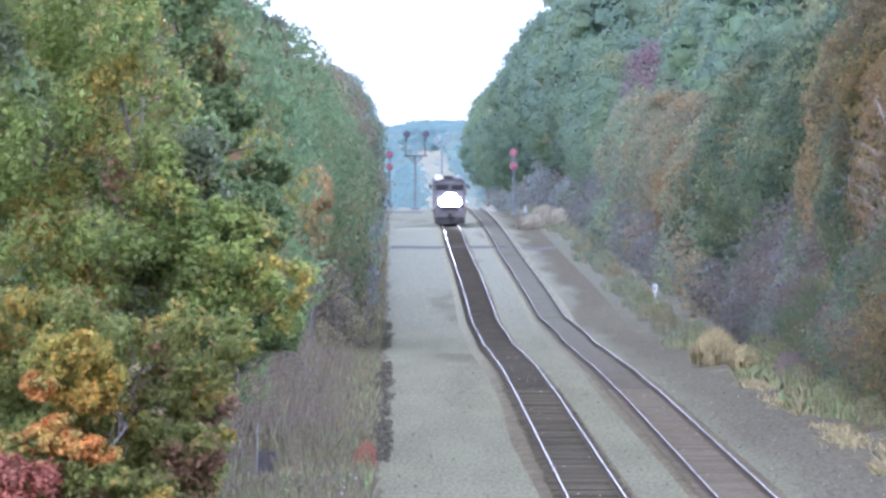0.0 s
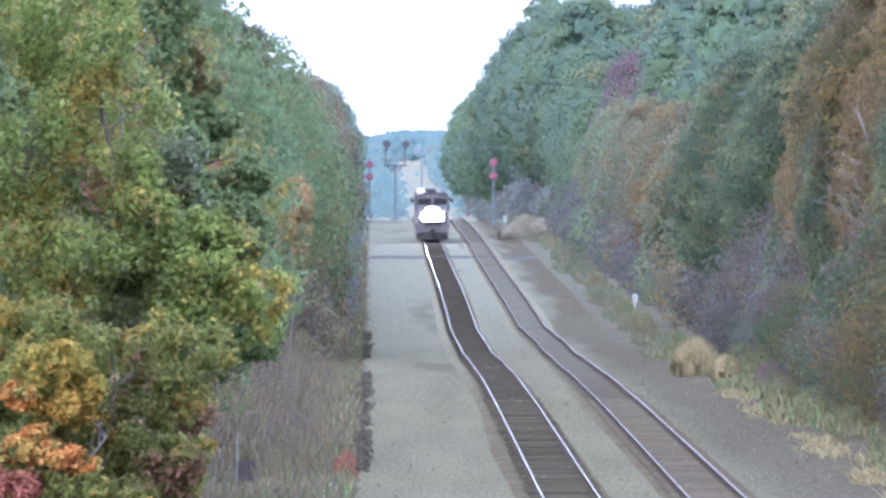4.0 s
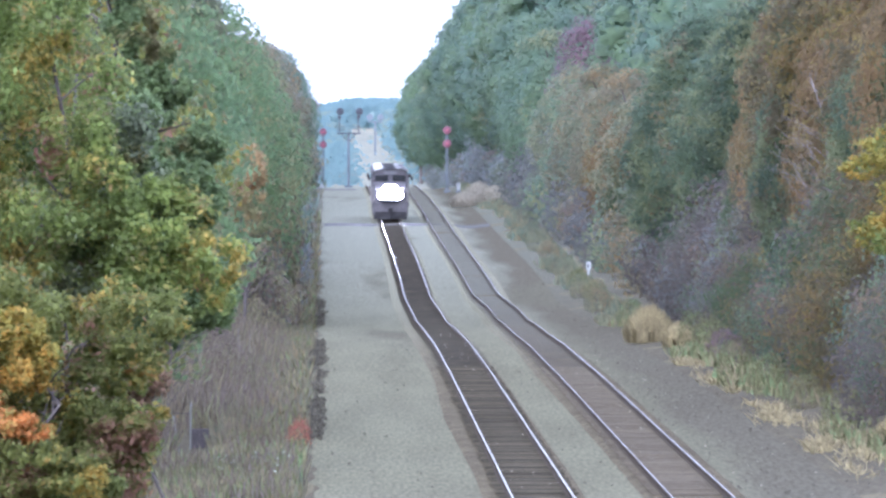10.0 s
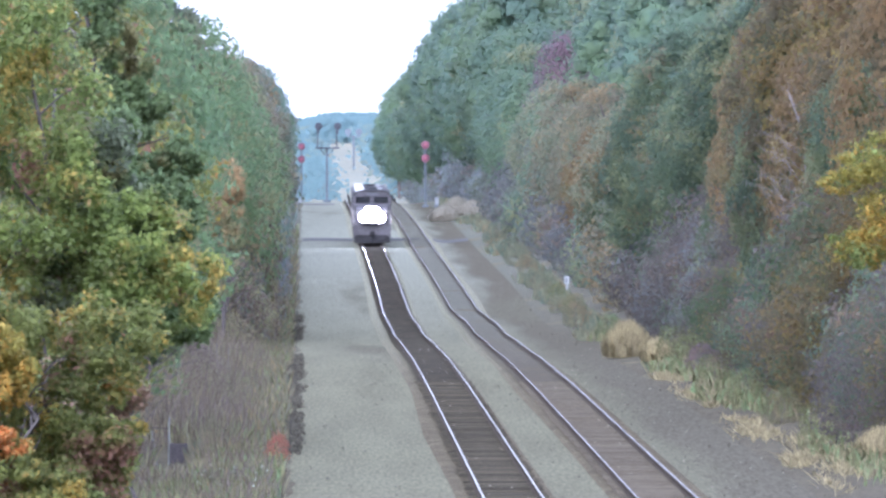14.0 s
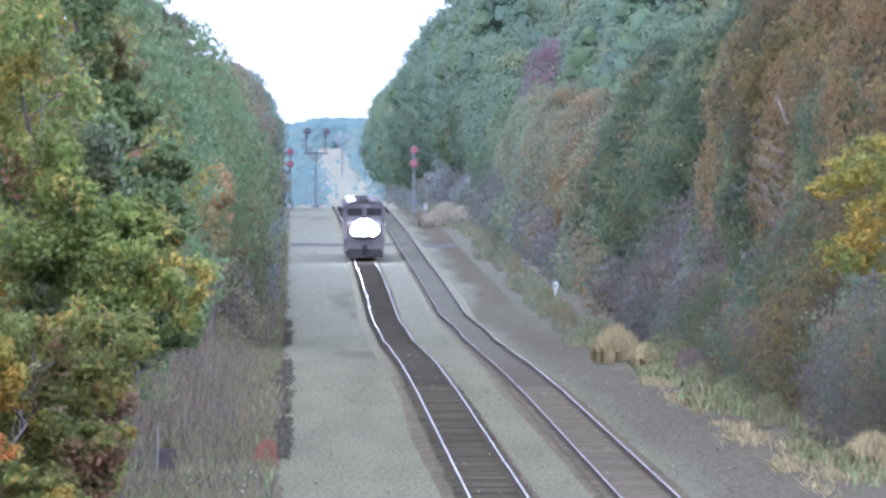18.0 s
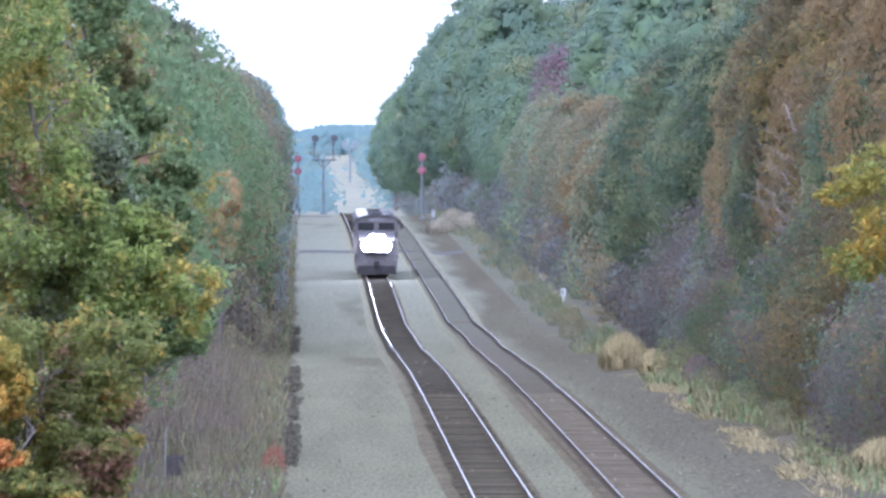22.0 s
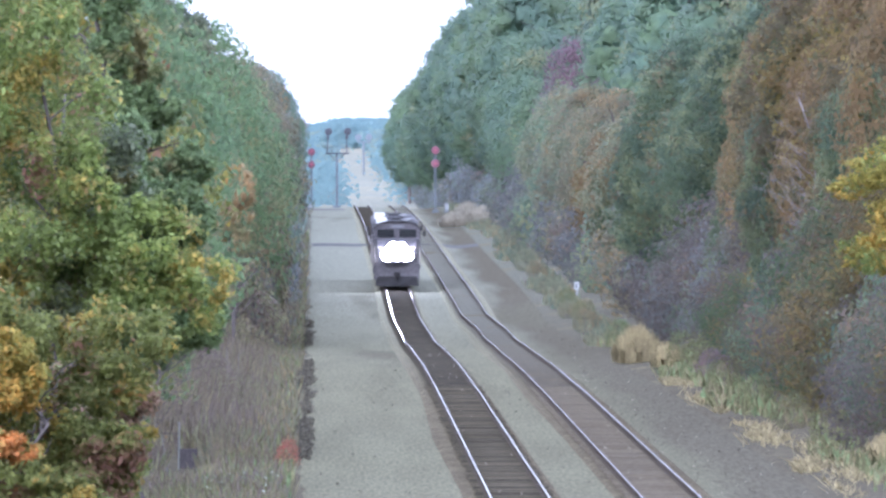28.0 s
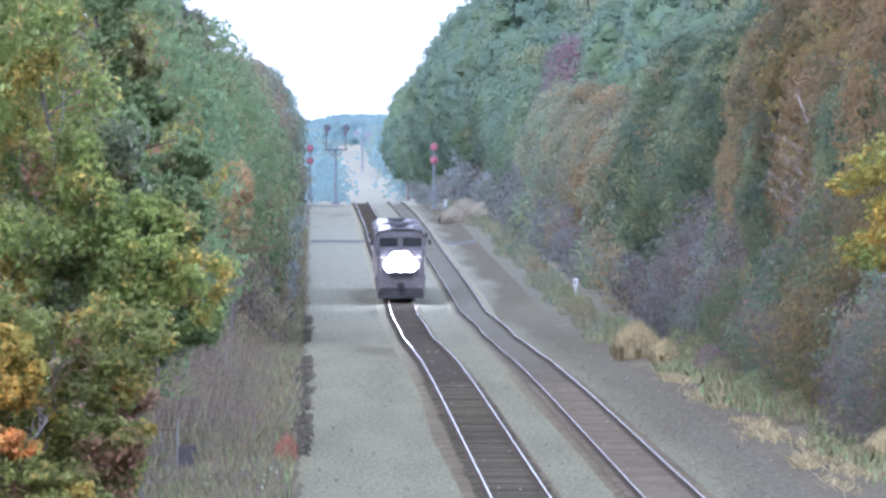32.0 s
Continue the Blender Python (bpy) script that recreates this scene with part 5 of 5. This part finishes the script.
    nose = part("nose", bm, LOCO_PAINT, L, "dark blue-black painted nose")
    box_part("nose_door", (0.45, 1.0, 0.92, 0.95, 1.65, 2.65), LOCO_PAINT, nose, bevel=0.01)
    # cab
    cab_out = [(-1.52, 1.55), (-1.52, 3.78), (-1.25, 4.08), (-0.7, 4.22), (0.7, 4.22), (1.25, 4.08), (1.52, 3.78), (1.52, 1.55)]
    bm = bmesh.new()
    sweep_bm(bm, cab_out, 2.55, 5.0)
    cab = part("cab", bm, LOCO_PAINT, L)
    bm = bmesh.new()
    roof_out = [(-1.56, 3.76), (-1.28, 4.12), (-0.7, 4.27), (0.7, 4.27), (1.28, 4.12), (1.56, 3.76), (1.5, 3.76), (1.24, 4.065), (0.69, 4.21), (-0.69, 4.21), (-1.24, 4.065), (-1.5, 3.76)]
    sweep_bm(bm, roof_out, 2.4, 5.05)
    part("cab_roof", bm, LOCO_BLACK, cab, "soot-black cab roof")
    for sx in (-1, 1):
        box_part("windshield", (sx * 0.72 - 0.55, sx * 0.72 + 0.55, 2.52, 2.56, 3.22, 3.74), GLASS, cab, "dark windshield pane", bevel=0.02)
        box_part("side_window", (sx * 1.525 - 0.012, sx * 1.525 + 0.012, 3.0, 4.5, 3.1, 3.75), GLASS, cab, bevel=0.008)
        rod_part("mirror_arm", (sx * 1.5, 2.9, 3.5), (sx * 1.75, 2.85, 3.5), 0.02, LOCO_BLACK, cab)
        box_part("mirror", (sx * 1.78 - 0.08, sx * 1.78 + 0.08, 2.82, 2.86, 3.3, 3.65), LOCO_BLACK, cab, bevel=0.01)
    box_part("number_board", (-0.5, 0.5, 2.44, 2.52, 3.82, 4.02), LOCO_GREY, cab, "pale number board")
    box_part("air_conditioner", (-1.32, -0.62, 3.2, 4.5, 4.06, 4.5), LOCO_WHITE, cab, "white box on the cab roof", bevel=0.05)
    bm = bmesh.new()
    for dx in (-0.12, 0.0, 0.12):
        rod_bm(bm, (0.6 + dx, 3.3, 4.4), (0.6 + dx, 2.9, 4.4), 0.03, 8, 0.08)
    box_bm(bm, 0.45, 0.75, 3.2, 3.35, 4.24, 4.38)
    part("horn", bm, STEEL, cab)
    # hood, radiator and roof
    hood_out = [(-0.95, 1.55), (-0.95, 3.92), (-0.78, 4.13), (0.78, 4.13), (0.95, 3.92), (0.95, 1.55)]
    bm = bmesh.new()
    sweep_bm(bm, hood_out, 5.0, 20.0)
    hood = part("hood", bm, LOCO_PAINT, L)
    for k in range(9):
        for sx in (-1, 1):
            box_part("hood_door", (sx * 0.955 - 0.012, sx * 0.955 + 0.012, 5.6 + 1.05 * k, 6.5 + 1.05 * k, 1.75, 3.7), LOCO_PAINT, hood, bevel=0.008)
    bm = bmesh.new()
    sweep_bm(bm, [(-0.96, 3.2), (-1.5, 3.6), (-1.5, 4.05), (-1.2, 4.24), (1.2, 4.24), (1.5, 4.05), (1.5, 3.6), (0.96, 3.2)], 15.2, 19.8)
    rad = part("radiator", bm, LOCO_GREY, L, "sooty grey flared radiator housing")
    for k in range(3):
        bm = bmesh.new()
        rod_bm(bm, (0, 16 + 1.45 * k, 4.23), (0, 16 + 1.45 * k, 4.32), 0.6, 20)
        part("fan", bm, LOCO_BLACK, rad)
    box_part("exhaust_stack", (-0.3, 0.3, 10.2, 11.2, 4.12, 4.36), LOCO_BLACK, hood, bevel=0.03)
    for k in range(2):
        bm = bmesh.new()
        rod_bm(bm, (0, 7 + 1.4 * k, 4.12), (0, 7 + 1.4 * k, 4.25), 0.5, 18)
        part("dynamic_brake_fan", bm, LOCO_BLACK, hood)
    # lamps, their glowing discs enlarged to stand in for glare
    lamp = box_part("headlight_case", (-0.7, 0.7, 0.86, 0.98, 2.2, 2.96), LOCO_BLACK, nose, bevel=0.04)
    for sx in (-0.24, 0.24):
        bm = bmesh.new()
        disc(bm, sx, 0.85, 2.54, 0.4, 0.04, 28)
        part("headlight", bm, HEADLIGHT, nose, "glaring white headlight, its disc oversized for the glare")
    for sx in (-0.62, 0.62):
        box_part("ditch_light_case", (sx - 0.38, sx + 0.38, 0.42, 0.72, 1.62, 2.42), LOCO_BLACK, L, bevel=0.04)
        bm = bmesh.new()
        disc(bm, sx, 0.41, 2.14, 0.4, 0.04, 28)
        part("ditch_light", bm, HEADLIGHT, L, "glaring white ditch light, its disc oversized for the glare")
    # no lamp of its own: glowing disc added to fill the glare's centre
    box_part("warning_light_case", (-0.38, 0.38, 0.42, 0.9, 1.62, 2.36), LOCO_BLACK, nose, bevel=0.04)
    bm = bmesh.new()
    disc(bm, 0, 0.41, 2.14, 0.4, 0.04, 28)
    part("warning_light", bm, HEADLIGHT, nose, "glowing white disc added to fill the glare")
    # running gear
    box_part("fuel_tank", (-1.25, 1.25, 7.6, 13.6, 0.35, 1.15), LOCO_BLACK, L, bevel=0.15)
    for ty in (1.6, 14.4):
        for sx in (-1, 1):
            bm = bmesh.new()
            box_bm(bm, sx * 1.12 - 0.1, sx * 1.12 + 0.1, ty, ty + 4.9, 0.45, 0.95, 0.05)
            for k in range(3):
                box_bm(bm, sx * 1.16 - 0.14, sx * 1.16 + 0.14, ty + 0.4 + 1.85 * k, ty + 0.85 + 1.85 * k, 0.3, 0.75, 0.04)
            part("truck_frame", bm, LOCO_BLACK, L)
        for k in range(3):
            bm = bmesh.new()
            wy = ty + 0.6 + 1.85 * k
            rod_bm(bm, (-0.72, wy, 0.52), (0.72, wy, 0.52), 0.09, 10)
            for sx in (-1, 1):
                rod_bm(bm, (sx * 0.69, wy, 0.52), (sx * 0.82, wy, 0.52), 0.51, 24)
            part("wheelset", bm, RAIL_SIDE, L, "rusty steel wheelset")
    return L


LEAD = locomotive("dark blue-black diesel locomotive with glaring headlights")
TRAILING = copy_thing(LEAD, pose(0, 0, 0))
tagged(TRAILING, "dark diesel locomotive coupled behind the leading one")
for ob in TRAILING.children_recursive:
    if ob.name.startswith(("headlight.", "ditch_light.", "warning_light.")):
        ob.material_slots[0].link = "OBJECT"
        ob.material_slots[0].material = GLASS
        tagged(ob, "unlit front disc")

# ---------------------------------------------------------------- ties, nearest ones singly


def ties(name, x, mat, track_label, lift=None, bow=None):
    bed = new(name)
    tagged(bed, track_label, "ties", kind="structure")
    bm = bmesh.new()
    box_bm(bm, -1.02, 1.02, -0.115, 0.115, -0.19, -0.165)
    me = bpy.data.meshes.new("tie")
    bm.to_mesh(me)
    bm.free()
    me.materials.append(mat)
    rnd = np.random.default_rng(int(x))
    for k in range(290):
        y = 283 + 0.52 * k
        ob = new("tie", me)
        ob.parent = bed
        ob.matrix_basis = pose(x + (float(bow(y)) if bow else 0.0) + rnd.normal(0, 0.04), y, float(rail_z(y)) + (float(lift(y)) if lift else 0.0) + rnd.normal(0, 0.006), 0, 0, rnd.normal(0, 0.6))
    yy = np.arange(283 + 0.52 * 290, 1290, 0.52)
    xx = x + (bow(yy) if bow else 0.0) + rnd.normal(0, 0.04, len(yy))
    z = rail_z(yy) + (lift(yy) if lift else 0.0) - 0.165 + rnd.normal(0, 0.006, len(yy))
    q = np.stack([np.stack([xx + a, yy + b, z], 1) for a, b in ((-1.02, -0.115), (1.02, -0.115), (1.02, 0.115), (-1.02, 0.115))], 1)
    far = child("far_ties", quads_mesh("far_ties", q, mat), bed)
    tagged(far, kind="stuff")


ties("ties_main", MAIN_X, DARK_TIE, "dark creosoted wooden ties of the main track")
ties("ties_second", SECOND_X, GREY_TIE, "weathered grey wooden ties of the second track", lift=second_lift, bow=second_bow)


# ---------------------------------------------------------------- movement
def motions():
    """Both locomotives roll towards the bridge at a steady pace, following the dips of the line."""
    for unit, behind in ((LEAD, 0.0), (TRAILING, 21.2)):
        rows = []
        for k in range(33):
            y = float(np.interp(k, [0, 13, 26, 32], [1052, 899.5, 748.5, 685])) + behind
            a, b = float(rail_z(y + 4)), float(rail_z(y + 17))
            tilt = math.atan2(b - a, 13)
            rows.append((float(k), pose(MAIN_X, y, a - 4 * math.tan(tilt), math.degrees(tilt), 0, 0)))
        walk(unit, rows)


motions()
